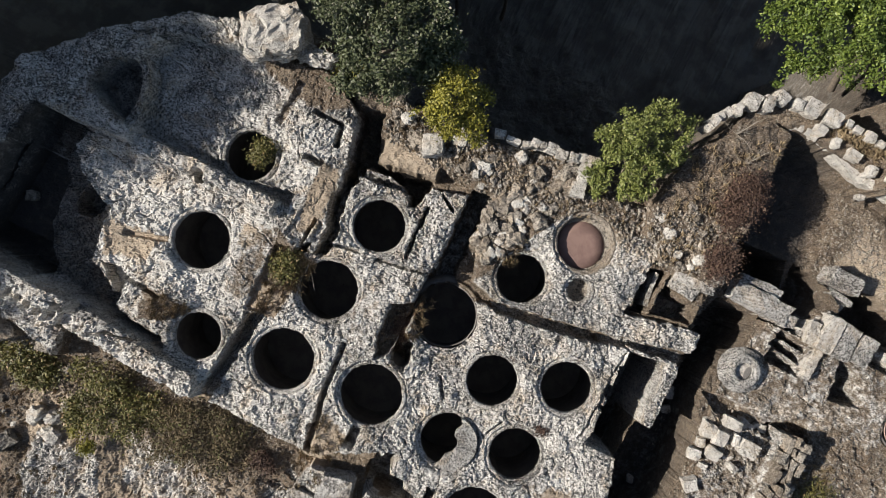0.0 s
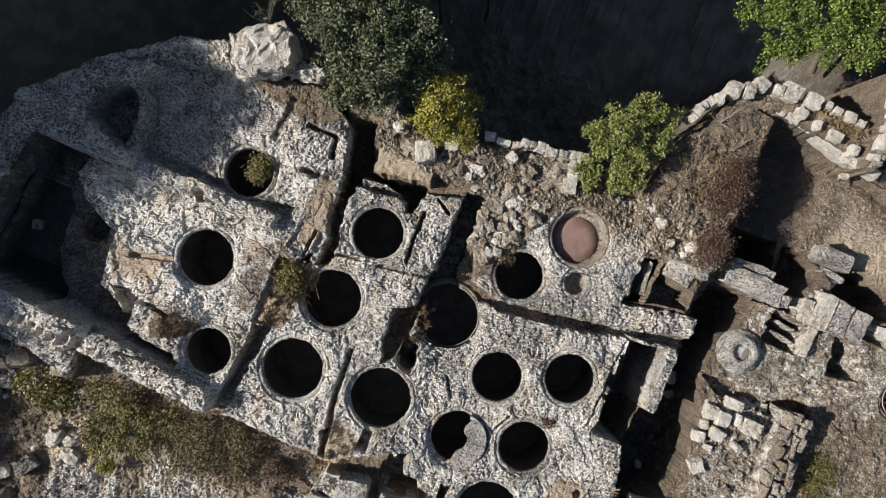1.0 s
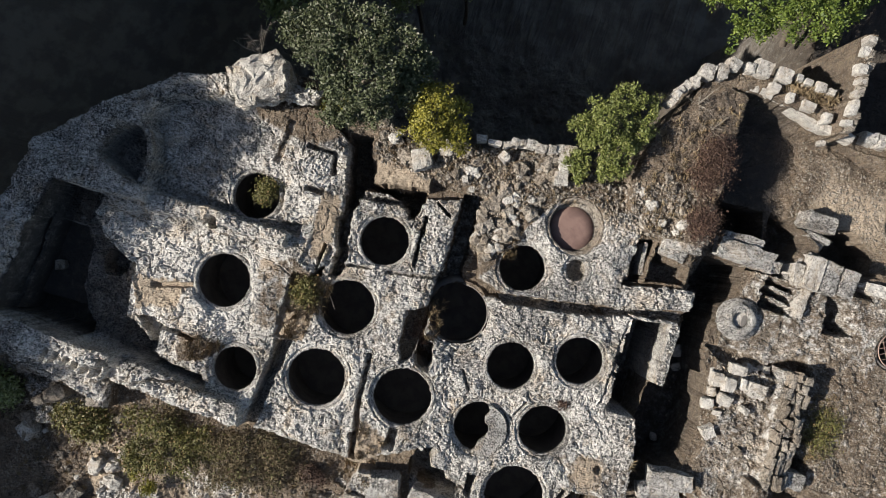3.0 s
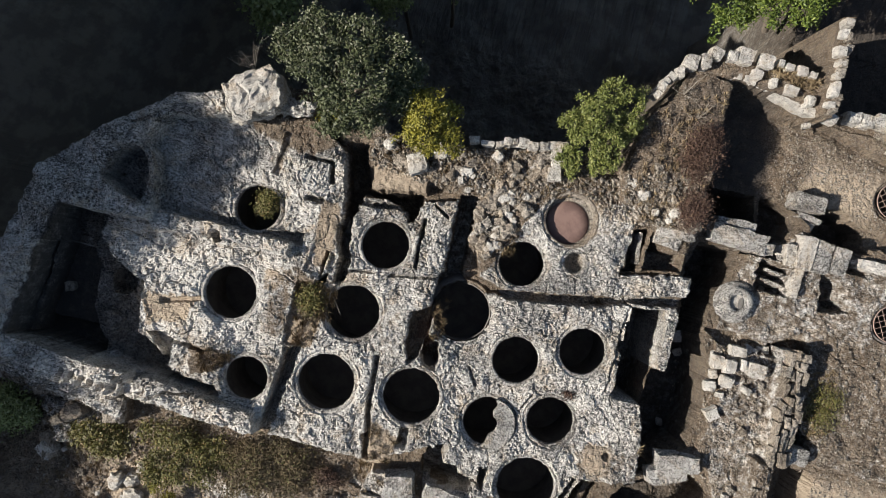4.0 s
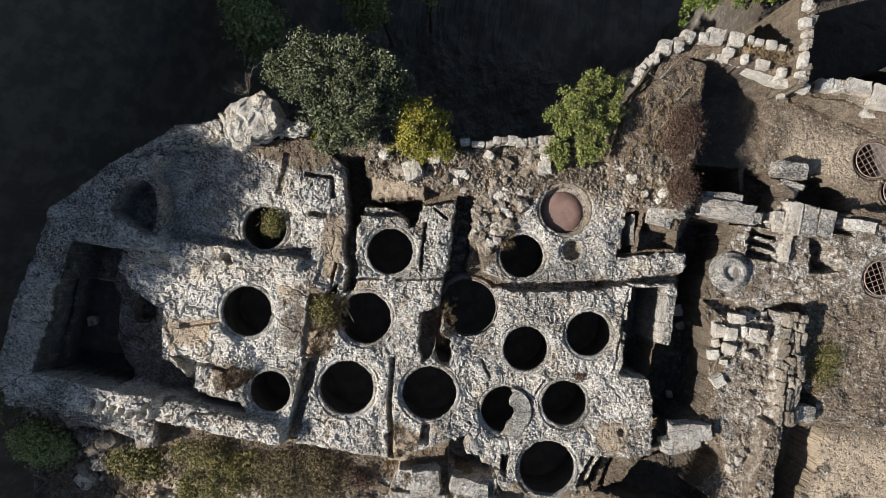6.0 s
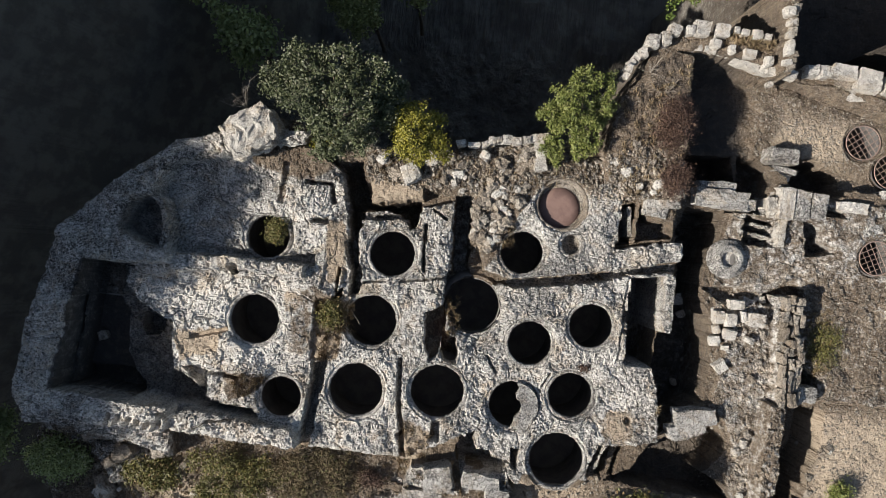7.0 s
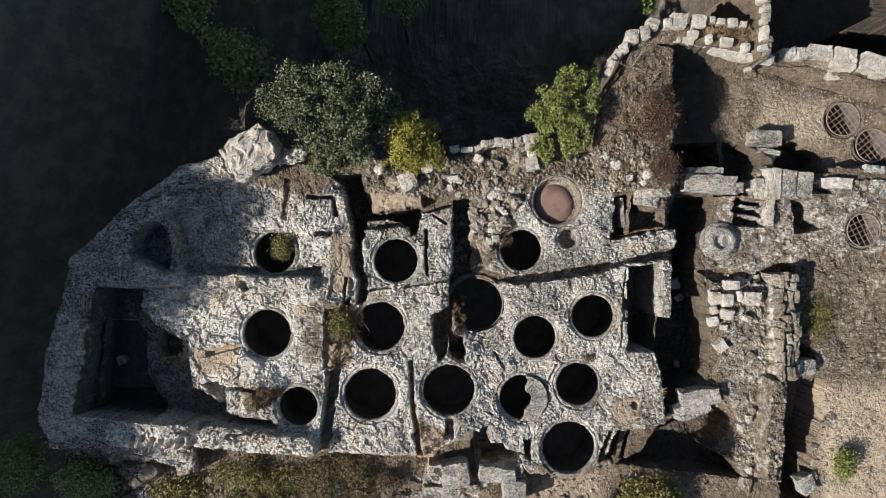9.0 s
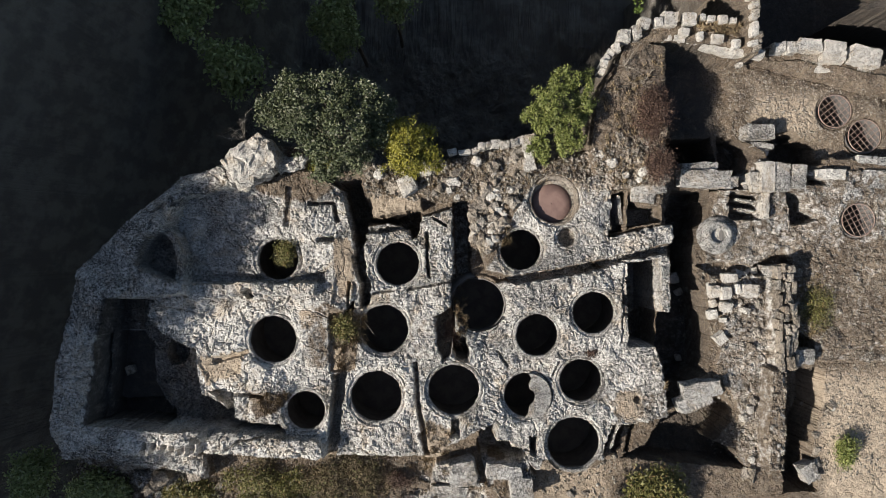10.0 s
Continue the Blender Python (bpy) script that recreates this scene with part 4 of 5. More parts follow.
tree("dry_bush", (3.02, -1.77), 0.05, (0.13, 0.08, 0.08), 0.05, 10, 30, 0.022, RUSSET, "tiny russet weed on bare rock", 46, "weed", 0.01, 0.1, 0.05)
tree("dry_bush", (4.33, -3.08), 0.05, (0.22, 0.10, 0.08), 0.05, 14, 30, 0.022, RUSSET, "tiny russet weed on bare rock", 47, "weed", 0.01, 0.1, 0.05)
tree("scrub_bush", (-7.89, -7.63), -1.25, (1.1, 0.55, 0.4), 0.3, 90, 60, 0.040, SCRUB,
     "dark olive scrub in the shade under the rim wall", 33, "bush", 0.03, 0.1, 0.14)
tree("scrub_bush", (-10.87, -7.71), -1.9, (1.5, 0.7, 0.5), 0.4, 110, 60, 0.045, VALLEY,
     "dark green scrub on the shaded slope", 34, "bush", 0.03, 0.1, 0.16)
tree("scrub_bush", (-13.73, -7.73), -3.2, (1.0, 1.1, 0.7), 0.6, 110, 60, 0.05, VALLEY,
     "dark green scrub on the shaded slope", 35, "bush", 0.03, 0.1, 0.16)
tree("green_bush", (4.86, -7.97), -0.45, (1.3, 0.9, 0.9), 1.3, 150, 60, 0.05, SCRUB,
     "tall olive bush south of the sunken yard", 48, "bush", 0.04, 0.2, 0.14)
tree("green_bush", (5.93, -6.70), -0.5, (1.0, 0.75, 0.75), 1.5, 150, 60, 0.045, SCRUB,
     "olive-green bush in the sunken yard", 36, "bush", 0.03, 0.2, 0.13)
tree("green_bush", (11.98, -5.98), -0.45, (0.30, 0.50, 0.3), 0.25, 40, 60, 0.035, FRESH,
     "yellow-green bush on pale bare soil", 37, "bush", 0.02, 0.2, 0.10)
tree("vat_shrub", (-4.63, -0.12), -0.9, (0.30, 0.44, 0.3), 0.95, 46, 40, 0.032, SCRUB,
     "yellow-green shrub growing inside a rock vat", 38, "bush", 0.02, 0.2, 0.09)
tree("russet_bush", (5.97, 3.85), 0.35, (0.50, 1.0, 0.40), 0.20, 150, 60, 0.024, RUSSET,
     "dry russet bush on the bank above the sunken room", 39, "bush", 0.02, 0.1, 0.14)
tree("russet_bush", (6.16, 2.43), 0.35, (0.36, 0.55, 0.40), 0.20, 90, 60, 0.024, RUSSET,
     "dry russet bush on the bank above the sunken room", 40, "bush", 0.02, 0.1, 0.13)
tree("russet_bush", (-4.19, 2.63), 0.3, (0.28, 0.22, 0.2), 0.15, 24, 45, 0.03, RUSSET,
     "small russet bush between boulder and oak", 41, "bush", 0.02, 0.1, 0.1)
tree("dry_bush", (-2.90, -2.32), 0.0, (0.34, 0.42, 0.22), 0.15, 60, 55, 0.030, SCRUB,
     "half-dry brown-green bush at the edge of a vat", 42, "bush", 0.02, 0.1, 0.12)
tree("dry_bush", (0.19, -2.45), -0.65, (0.22, 0.55, 0.3), 0.2, 50, 45, 0.03, RUSSET,
     "dead brown brush filling a rock cleft", 43, "bush", 0.02, 0.1, 0.12)
tree("dry_bush", (-3.51, 2.56), 0.1, (0.45, 0.30, 0.25), 0.15, 50, 50, 0.034, GOLD,
     "low yellowish bush under the oak", 44, "bush", 0.02, 0.1, 0.12)
tree("dry_bush", (11.19, -1.76), -0.4, (0.42, 0.85, 0.14), 0.08, 60, 40, 0.026, SCRUB,
     "flat half-dry weeds on grey ground", 45, "bush", 0.015, 0.1, 0.16)

# valley woods in the shade, and the trees on the shading hill
first = tree("valley_tree", (-10.66, 9.13), -13.5, (2.3, 2.0, 1.0), 6.8, 300, 44, 0.10, VALLEY,
             "shaded green tree rising from the deep valley", 51, trunk=0.2, spread=0.18,
             heads=[(-1.07, 0.78, 0.67), (-0.22, 0.55, 0.85), (0.80, 0.37, 0.76), (0.50, -0.34, 0.45), (1.69, -1.29, 0.40), (2.03, -1.92, 0.34), (1.24, -0.91, 0.22), (-0.67, 1.45, 0.90), (0.68, 1.45, 0.90)])
tagged(first, group="valley trees")
second = tree("valley_tree", (-8.41, 7.25), -13.5, (0.95, 1.0, 1.4), 6.4, 55, 50, 0.10, VALLEY,
              "shaded green tree rising from the deep valley", 52, trunk=0.14, spread=0.26)
tagged(second, group="valley trees")
for place, which, turn, scale in (((-14.14, 9.01), second, 70, 1.0), ((-3.87, 9.42), first, 130, 0.62), ((-17.85, 6.57), second, 200, 1.1),
                                  ((-2.08, 10.40), second, 20, 0.8), ((-20.57, 9.07), first, 40, 0.9), ((-15.81, 12.41), first, 240, 1.0),
                                  ((-7.24, 13.12), first, 300, 1.0), ((-18.53, 2.84), second, 300, 1.0), ((-22.37, -0.23), first, 110, 0.8)):
    copy_thing(which, pose(place[0], place[1], -13.6, 0, 0, turn) @ Matrix.Scale(scale, 4)).scale = (scale, scale, 0.9)
hill = tree("hill_tree", (-25.0, -24.0), 3.0, (2.3, 2.0, 2.2), 6.6, 150, 60, 0.11, VALLEY,
            "green tree on the crest of the shading hill", 51, trunk=0.2, spread=0.3)
tagged(hill, group="hill trees")
rng = random.Random(5)
for k in range(15):
    s = -14 + 2.7 * k
    x, y = -21.9 + 0.34 * s + rng.uniform(-0.8, 0.6), -9.8 + 0.94 * s + rng.uniform(-0.6, 0.6)
    grow = rng.uniform(0.75, 1.25) + (0.25 if k > 8 else 0.0)
    copy_thing(hill, pose(x, y, 8.05 - 5.0 * grow, 0, 0, rng.uniform(0, 360))).scale = (grow, grow, grow * 0.9)

# a bare shrub at the cliff edge and one in the valley
for place, z, reach, name, label in (((-5.77, 3.20), 0.2, 0.65, "bare_shrub", "leafless grey shrub beside the white boulder"),
                                     ((5.25, 5.30), 0.35, 0.45, "bare_shrub", "leafless grey-brown shrub on the bank by the wall"),
                                     ((5.75, 4.75), 0.35, 0.45, "bare_shrub", "leafless grey-brown shrub on the bank by the wall"),
                                     ((-16.65, 7.29), -8.0, 1.5, "bare_tree", "leafless pale tree standing in the dark valley")):
    rng = random.Random(len(name))
    bare = thing(name, pose(place[0], place[1], z), label, "shrub")
    for k in range(9):
        tip = Vector((rng.uniform(-1, 1), rng.uniform(-1, 1), rng.uniform(0.5, 1.6))) * reach
        mid = tip * 0.5 + Vector((rng.uniform(-.1, .1), rng.uniform(-.1, .1), 0.1)) * reach
        points, radii = [Vector(), mid, tip], [0.018 * reach, 0.011 * reach, 0.004 * reach]
        v, f = tube(points, radii, 5)
        for q in range(4):
            side = mid.lerp(tip, q / 4)
            v2, f2 = tube([side, side + Vector((rng.uniform(-.3, .3), rng.uniform(-.3, .3), rng.uniform(0, .3))) * reach], [0.008 * reach, 0.003 * reach], 4)
            f += [tuple(i + len(v) for i in t) for t in f2]
            v += v2
        part("branch", mesh_from("branch", v, f, TWIG, True), bare)


def grass_patch(corners, count, height, material, label, seed, name="dry_grass"):
    """A stand of thin bent blades in tufts."""
    rng = random.Random(seed)
    x0, x1 = min(c[0] for c in corners), max(c[0] for c in corners)
    y0, y1 = min(c[1] for c in corners), max(c[1] for c in corners)
    verts, faces = [], []
    while len(faces) < count:
        x, y = rng.uniform(x0, x1), rng.uniform(y0, y1)
        if inside(corners, np.array([x]), np.array([y]))[0] < 0:
            continue
        z = level(x, y)
        for _ in range(14):
            a, h = rng.uniform(0, 6.28), height * rng.uniform(0.5, 1.3)
            bx, by = x + rng.uniform(-.04, .04), y + rng.uniform(-.04, .04)
            dx, dy = math.cos(a), math.sin(a)
            w, lean = 0.0042, rng.uniform(0.3, 1.0)
            n = len(verts)
            verts += [(bx - dy * w, by + dx * w, z - 0.02), (bx + dy * w, by - dx * w, z - 0.02),
                      (bx + dx * h * lean * 0.5 + dy * w, by + dy * h * lean * 0.5 - dx * w, z + h * 0.7), (bx + dx * h * lean, by + dy * h * lean, z + h * 0.85)]
            faces.append((n, n + 1, n + 2, n + 3))
    ob = new(name, mesh_from(name, verts, faces, material))
    return tagged(ob, label, "grass", "", "stuff")


grass_patch([(-2.70, -1.98), (-2.23, -1.92), (-2.23, -2.73), (-2.57, -2.73)], 420, 0.16, STRAW, "dry stalks on the lip of a vat", 12)
grass_patch([(0.32, -1.57), (0.63, -1.23), (0.70, -2.48), (0.37, -2.73)], 500, 0.16, STRAW, "dry stalks on the lip of a vat", 13)
grass_patch([(6.47, -3.98), (6.87, -3.78), (6.87, -4.35), (6.53, -4.42)], 300, 0.16, STRAW, "dry stalks on the edge of the slab", 14)
grass_patch([(1.77, 0.68), (2.02, 0.85), (2.02, 0.18), (1.73, 0.02)], 350, 0.14, STRAW, "dry stalks on the lip of a vat", 15)
grass_patch([(-3.40, -1.73), (-2.40, -1.90), (-2.53, -3.32), (-3.07, -3.65)], 1500, 0.12, STRAW, "straw-coloured dry grass on soil between vats", 1)
grass_patch([(4.60, 4.52), (6.60, 5.85), (6.63, 1.85), (4.60, 1.85)], 2000, 0.13, STRAW, "dry grass and weeds on the stony bank", 2)
grass_patch([(-2.40, 2.52), (2.43, 3.02), (4.60, 2.35), (1.93, 1.68), (-1.73, 1.52)], 2600, 0.10, STRAW, "dry grass between rubble below the trees", 3)
grass_patch([(9.63, 6.18), (10.30, 6.15), (10.23, 6.68), (9.80, 6.72)], 700, 0.22, STRAW, "tawny grass tuft behind the block wall", 4)
grass_patch([(10.47, 6.22), (11.02, 6.25), (10.93, 6.60), (10.52, 6.60)], 500, 0.20, STRAW, "tawny grass tuft behind the block wall", 5)
grass_patch([(-5.40, -4.15), (-4.40, -4.15), (-4.57, -4.52), (-5.23, -4.98)], 700, 0.10, STRAW, "dry grass on the lip of a vat", 6)
grass_patch([(-0.57, -4.98), (0.27, -5.40), (0.10, -6.65), (-0.65, -6.65)], 900, 0.10, STRAW, "dry grass in a soil-filled fissure", 7)
grass_patch([(7.35, 6.68), (8.60, 6.52), (8.43, 6.18), (7.27, 6.32)], 700, 0.15, STRAW, "tawny grass between wall stones", 8)
grass_patch([(10.52, -0.98), (11.43, -0.65), (11.60, -2.65), (10.68, -2.65)], 1300, 0.09, STRAW, "dry weeds on the grey ground", 9)
grass_patch([(-3.07, -6.15), (2.77, -6.48), (1.93, -9.32), (-3.07, -9.32)], 2200, 0.10, STRAW, "dry grass along the southern edge", 10)
grass_patch([(-9.73, -6.57), (-6.07, -6.82), (-4.73, -10.98), (-8.90, -10.98)], 2600, 0.10, STRAW, "dry grass on the slope below the wall", 11)


# ---------------------------------------------------------------- stones
def cut_stone(size, seed, material, square=0.8, rough=0.05, cuts=6):
    """A worn block at its true size, with chipped edges and pits."""
    bm = bmesh.new()
    bmesh.ops.create_cube(bm, size=1.0)
    bmesh.ops.subdivide_edges(bm, edges=bm.edges[:], cuts=cuts, use_grid_fill=True)
    off = Vector((seed * 3.7, seed * 1.3, seed * 0.7))
    for v in bm.verts:
        ball = v.co.normalized() * 0.64
        v.co = ball.lerp(v.co, square)
        v.co = Vector((v.co.x * size[0], v.co.y * size[1], v.co.z * size[2]))
        v.co += noise.noise_vector(v.co * 2.6 + off) * rough * 1.5 + noise.noise_vector(v.co * 8.0 + off) * rough * 0.7 + noise.noise_vector(v.co * 19.0 + off) * rough * 0.4
    me = bpy.data.meshes.new("block")
    bm.to_mesh(me)
    bm.free()
    me.materials.append(material)
    return me


def block(place, size, turn, label, meshes=BLOCKS, name="stone_block", z=None, tilt=0.0, group="fallen building blocks"):
    h = size[2]
    z = level(*place) if z is None else z
    lump = meshes is BOULDERS or meshes is WHITE_LUMPS or meshes is LUMPS
    data = cut_stone(size, abs(place[0] * 7 + place[1] * 13), meshes[0].materials[0], 0.60 if lump else 0.94, 0.10 if meshes is BOULDERS else 0.035, 14 if meshes is BOULDERS else 9)
    return thing(name, pose(place[0], place[1], z + h * 0.36, tilt, tilt * 0.6, turn), label, "stone", group, data)


block((-5.38, 2.47), (1.40, 1.02, 0.75), 32, "large sunlit white boulder on the cliff rim", BOULDERS, "boulder", 0.45)
block((-4.35, 2.47), (0.85, 0.40, 0.5), 8, "low pale rock beside the white boulder", BOULDERS, "boulder", 0.3)
GREY = "weathered grey-white limestone block among ruins"
block((7.81, 2.09), (1.54, 0.50, 0.90), -2, "long weathered limestone block over the street", GREY_BLOCKS, z=-0.87)
block((7.68, 2.49), (1.04, 0.20, 0.60), 0, GREY, GREY_BLOCKS, z=-0.72)
block((8.65, 2.00), (0.27, 0.34, 0.50), 4, GREY, GREY_BLOCKS, z=-0.58)
block((9.55, 3.52), (0.78, 0.44, 0.70), -3, GREY, GREY_BLOCKS, z=-0.90)
block((9.69, 3.15), (0.68, 0.15, 0.60), -6, GREY, GREY_BLOCKS, z=-1.02)
block((9.68, 2.87), (0.31, 0.45, 0.60), -28, GREY, GREY_BLOCKS, z=-1.12)
block((9.59, 2.13), (0.40, 0.90, 1.10), 0, "tall white limestone block beside the sunken bars", BLOCKS, z=-0.90)
block((10.03, 2.15), (0.45, 0.83, 1.10), 0, GREY, GREY_BLOCKS, z=-0.95)
block((10.53, 2.15), (0.43, 0.70, 1.30), -4, GREY, GREY_BLOCKS, z=-1.12)
block((9.27, 1.99), (0.27, 0.54, 0.80), 8, GREY, BLOCKS, z=-0.79)
block((9.63, 1.30), (0.22, 0.77, 0.90), 0, GREY, BLOCKS, z=-0.97)
block((11.61, 2.24), (0.84, 0.27, 0.60), -3, GREY, BLOCKS, z=-0.72)
block((11.95, 1.88), (0.78, 0.15, 0.40), -8, GREY, GREY_BLOCKS, z=-0.69)
block((12.95, 2.67), (0.85, 0.22, 0.40), -5, GREY, GREY_BLOCKS, z=-0.74)
block((12.97, 2.09), (0.71, 0.51, 0.40), -8, GREY, GREY_BLOCKS, z=-0.69)
block((12.26, 1.63), (0.58, 0.25, 0.40), 20, GREY, GREY_BLOCKS, z=-0.64)
block((5.87, 1.55), (0.65, 0.35, 0.4), -5, GREY, GREY_BLOCKS, z=-0.2)
block((6.02, 1.77), (0.95, 0.30, 0.5), 4, GREY, GREY_BLOCKS, z=-0.15)
block((5.28, 1.17), (0.11, 0.82, 0.9), 6, "thin upright limestone slab in a trench", GREY_BLOCKS, z=-0.95)
SMALL = "small squared white stone in a tumbled row"
for place, size, turn in (((7.53, -0.97), (0.55, 0.30, 0.4), 12), ((8.57, -0.85), (0.40, 0.24, 0.3), 4), ((9.02, -0.78), (0.34, 0.22, 0.3), -8), ((9.43, -0.68), (0.36, 0.22, 0.3), 6),
                          ((8.13, -1.28), (0.30, 0.34, 0.3), 10), ((8.43, -1.32), (0.28, 0.36, 0.3), 0), ((8.80, -1.18), (0.14, 0.30, 0.3), 10), ((9.13, -1.25), (0.44, 0.36, 0.3), -5),
                          ((7.80, -1.42), (0.22, 0.18, 0.25), 30), ((8.12, -1.62), (0.18, 0.22, 0.25), 20), ((8.07, -1.95), (0.30, 0.30, 0.3), 15), ((8.43, -1.75), (0.32, 0.26, 0.3), -10),
                          ((9.02, -1.82), (0.30, 0.16, 0.2), -30), ((8.32, -2.68), (0.34, 0.30, 0.3), 40), ((7.77, -3.58), (0.16, 0.18, 0.2), 10), ((9.18, -4.78), (0.17, 0.22, 0.2), 4)):
    block(place, size, turn, SMALL, WHITE_LUMPS if size[0] < 0.33 else BLOCKS, "squared_stone", group="tumbled wall stones")
block((7.68, -4.15), (1.15, 0.42, 0.5), 8, "broad flat limestone slab bridging the yard", GREY_BLOCKS, "stone_slab", -0.42)
block((7.47, -4.52), (1.0, 0.40, 0.5), 24, "broad flat limestone slab bridging the yard", GREY_BLOCKS, "stone_slab", -0.46)
block((9.77, -6.28), (0.55, 0.36, 0.25), -28, "clean squared white slab beside the trench", BLOCKS, "stone_slab", -0.4)
block((10.60, -3.18), (0.85, 0.42, 0.6), -3, GREY, GREY_BLOCKS, z=-0.6)
block((11.02, -6.73), (0.45, 0.5, 0.5), 25, GREY, GREY_BLOCKS, z=-0.7)
block((0.57, -6.58), (0.75, 0.70, 0.7), 10, "split pale bedrock block at the southern edge", GREY_BLOCKS, z=-0.35)
block((1.80, -6.52), (1.05, 0.42, 0.6), -4, "split pale bedrock block at the southern edge", GREY_BLOCKS, z=-0.3)
block((0.18, -7.12), (1.1, 0.30, 0.5), -3, "split pale bedrock block at the southern edge", GREY_BLOCKS, z=-0.35)
block((2.30, -7.08), (0.65, 0.75, 0.6), 5, "rounded pale block beside the broken cistern", GREY_BLOCKS, z=-0.3)
block((-1.03, 1.85), (0.50, 0.55, 0.45), 30, "large pale rubble stone below the trees", WHITE_LUMPS, "boulder", group="")


def stone_row(points, stone, label, meshes, seed, name="dry_stone_wall", z=None, gap=0.02, jitter=0.03):
    """A course of single stones along a line; each stone is a part."""
    rng = random.Random(seed)
    ob = thing(name, pose(points[0][0], points[0][1], 0), label, "wall")
    base = Vector((points[0][0], points[0][1], 0))
    material = meshes[0].materials[0]
    kinds = [cut_stone((stone[0], stone[1], stone[2]), seed * 10 + k, material, 0.88, 0.028) for k in range(5)]
    carry = 0.0
    for a, b in zip(points, points[1:]):
        a, b = Vector(a), Vector(b)
        turn = math.degrees(math.atan2((b - a).y, (b - a).x))
        length = (b - a).length
        while carry < length:
            grow = rng.uniform(0.62, 1.3)
            w = stone[0] * grow
            p = a.lerp(b, min(1.0, (carry + w / 2) / length))
            h = stone[2] * rng.uniform(0.8, 1.2)
            x, y = p.x + rng.uniform(-jitter, jitter), p.y + rng.uniform(-jitter, jitter)
            low = (level(x, y) if z is None else z)
            one = part("stone", rng.choice(kinds), ob)
            one.matrix_basis = pose(x - base.x, y - base.y, low + h * 0.38, rng.uniform(-6, 6), rng.uniform(-6, 6), turn + rng.uniform(-9, 9))
            one.scale = (grow, rng.uniform(0.75, 1.2), h / stone[2])
            carry += w + gap
        carry -= length
    return ob


WALL = "curved dry-stone wall of bleached white blocks"
stone_row([(4.53, 5.07), (4.72, 5.46), (4.98, 5.85)], (0.24, 0.20, 0.40), WALL, WHITE_LUMPS, 1, z=0.05)
crest_wall = thing("dry_stone_wall", pose(0, 0, 0), WALL, "wall")
for k, (x, y, w, d) in enumerate(((6.55, 6.64, 0.39, 0.42), (7.12, 6.64, 0.36, 0.36), (7.50, 6.68, 0.15, 0.16), (7.74, 6.65, 0.20, 0.20), (8.05, 6.62, 0.29, 0.23), (8.34, 6.57, 0.18, 0.16), (6.21, 6.55, 0.21, 0.28), (5.81, 6.51, 0.33, 0.31), (5.59, 6.25, 0.25, 0.36), (5.23, 6.15, 0.33, 0.36), (5.02, 5.82, 0.20, 0.26), (6.96, 6.25, 0.24, 0.21), (7.44, 6.15, 0.16, 0.20), (7.94, 6.08, 0.33, 0.26), (8.46, 5.92, 0.20, 0.23))):
    part("stone", cut_stone((w, d, 0.36), 300 + k, WHITE_STONE, 0.86, 0.03, 6), crest_wall, "", pose(x, y, 0.30, 3 * math.sin(k * 2.1), 3 * math.cos(k * 1.7), 9 * math.sin(k * 3.3)))
INNER = [(6.37, 6.15), (7.53, 6.05), (8.39, 5.82), (9.22, 5.72)]
for course, low in enumerate((-0.16,)):
    stone_row(INNER, (0.42, 0.20, 0.42), "white inner face of the curved dry-stone wall", BLOCKS, 3 + 10 * course, z=low, gap=0.0, jitter=0.015)
stone_row([(8.85, 5.52), (8.77, 6.45), (8.73, 8.06)], (0.22, 0.18, 0.25), "low rubble wall of pale stones", WHITE_LUMPS, 7, gap=0.04, jitter=0.09)
stone_row([(8.99, 5.61), (8.91, 6.45), (8.88, 8.06)], (0.18, 0.16, 0.25), "low rubble wall of pale stones", LUMPS, 8, gap=0.08, jitter=0.08)
for x in range(4):
    stone_row([tuple(Vector((9.80, -0.48)) + Vector((0.16 * x, 0))), tuple(Vector((9.90, -3.48)) + Vector((0.16 * x, 0)))], (0.30, 0.11, 0.35),
              "rubble wall of thin upright grey slabs", LUMPS, 70 + x, gap=0.03, jitter=0.04)
stone_row([(0.18, 2.77), (1.26, 2.97), (2.50, 3.22)], (0.26, 0.2, 0.35), "low wall of small pale stones at the cliff edge", WHITE_LUMPS, 9, z=0.05, jitter=0.05)
stone_row([(2.42, 3.17), (2.52, 2.47)], (0.30, 0.26, 0.4), "low wall of small pale stones at the cliff edge", BLOCKS, 10, z=0.0)
block((10.09, 6.06), (0.32, 0.32, 0.55), 0, "large squared limestone block in the yard wall", BLOCKS, "wall_block", -0.72, group="yard wall blocks")
block((10.48, 6.05), (0.30, 0.32, 0.55), 2, "large squared limestone block in the yard wall", BLOCKS, "wall_block", -0.72, group="yard wall blocks")
block((11.01, 6.11), (0.68, 0.34, 0.55), -4, "large squared limestone block in the yard wall", BLOCKS, "wall_block", -0.72, group="yard wall blocks")
block((11.73, 5.94), (0.68, 0.61, 0.55), -6, "large squared limestone block in the yard wall", BLOCKS, "wall_block", -0.72, group="yard wall blocks")
block((12.67, 5.77), (0.91, 0.54, 0.55), -14, "large squared limestone block in the yard wall", BLOCKS, "wall_block", -0.72, group="yard wall blocks")
block((11.66, 5.50), (0.72, 0.28, 0.3), -4, "fallen pale slab at the foot of the yard wall", BLOCKS, "stone_slab", -0.78)
block((12.66, 5.30), (0.83, 0.45, 0.3), -22, "fallen pale slab at the foot of the yard wall", BLOCKS, "stone_slab", -0.78)
block((11.18, 5.81), (0.58, 0.34, 0.3), 0, "tan fallen slab at the foot of the yard wall", LUMPS, "stone_slab", -0.78)


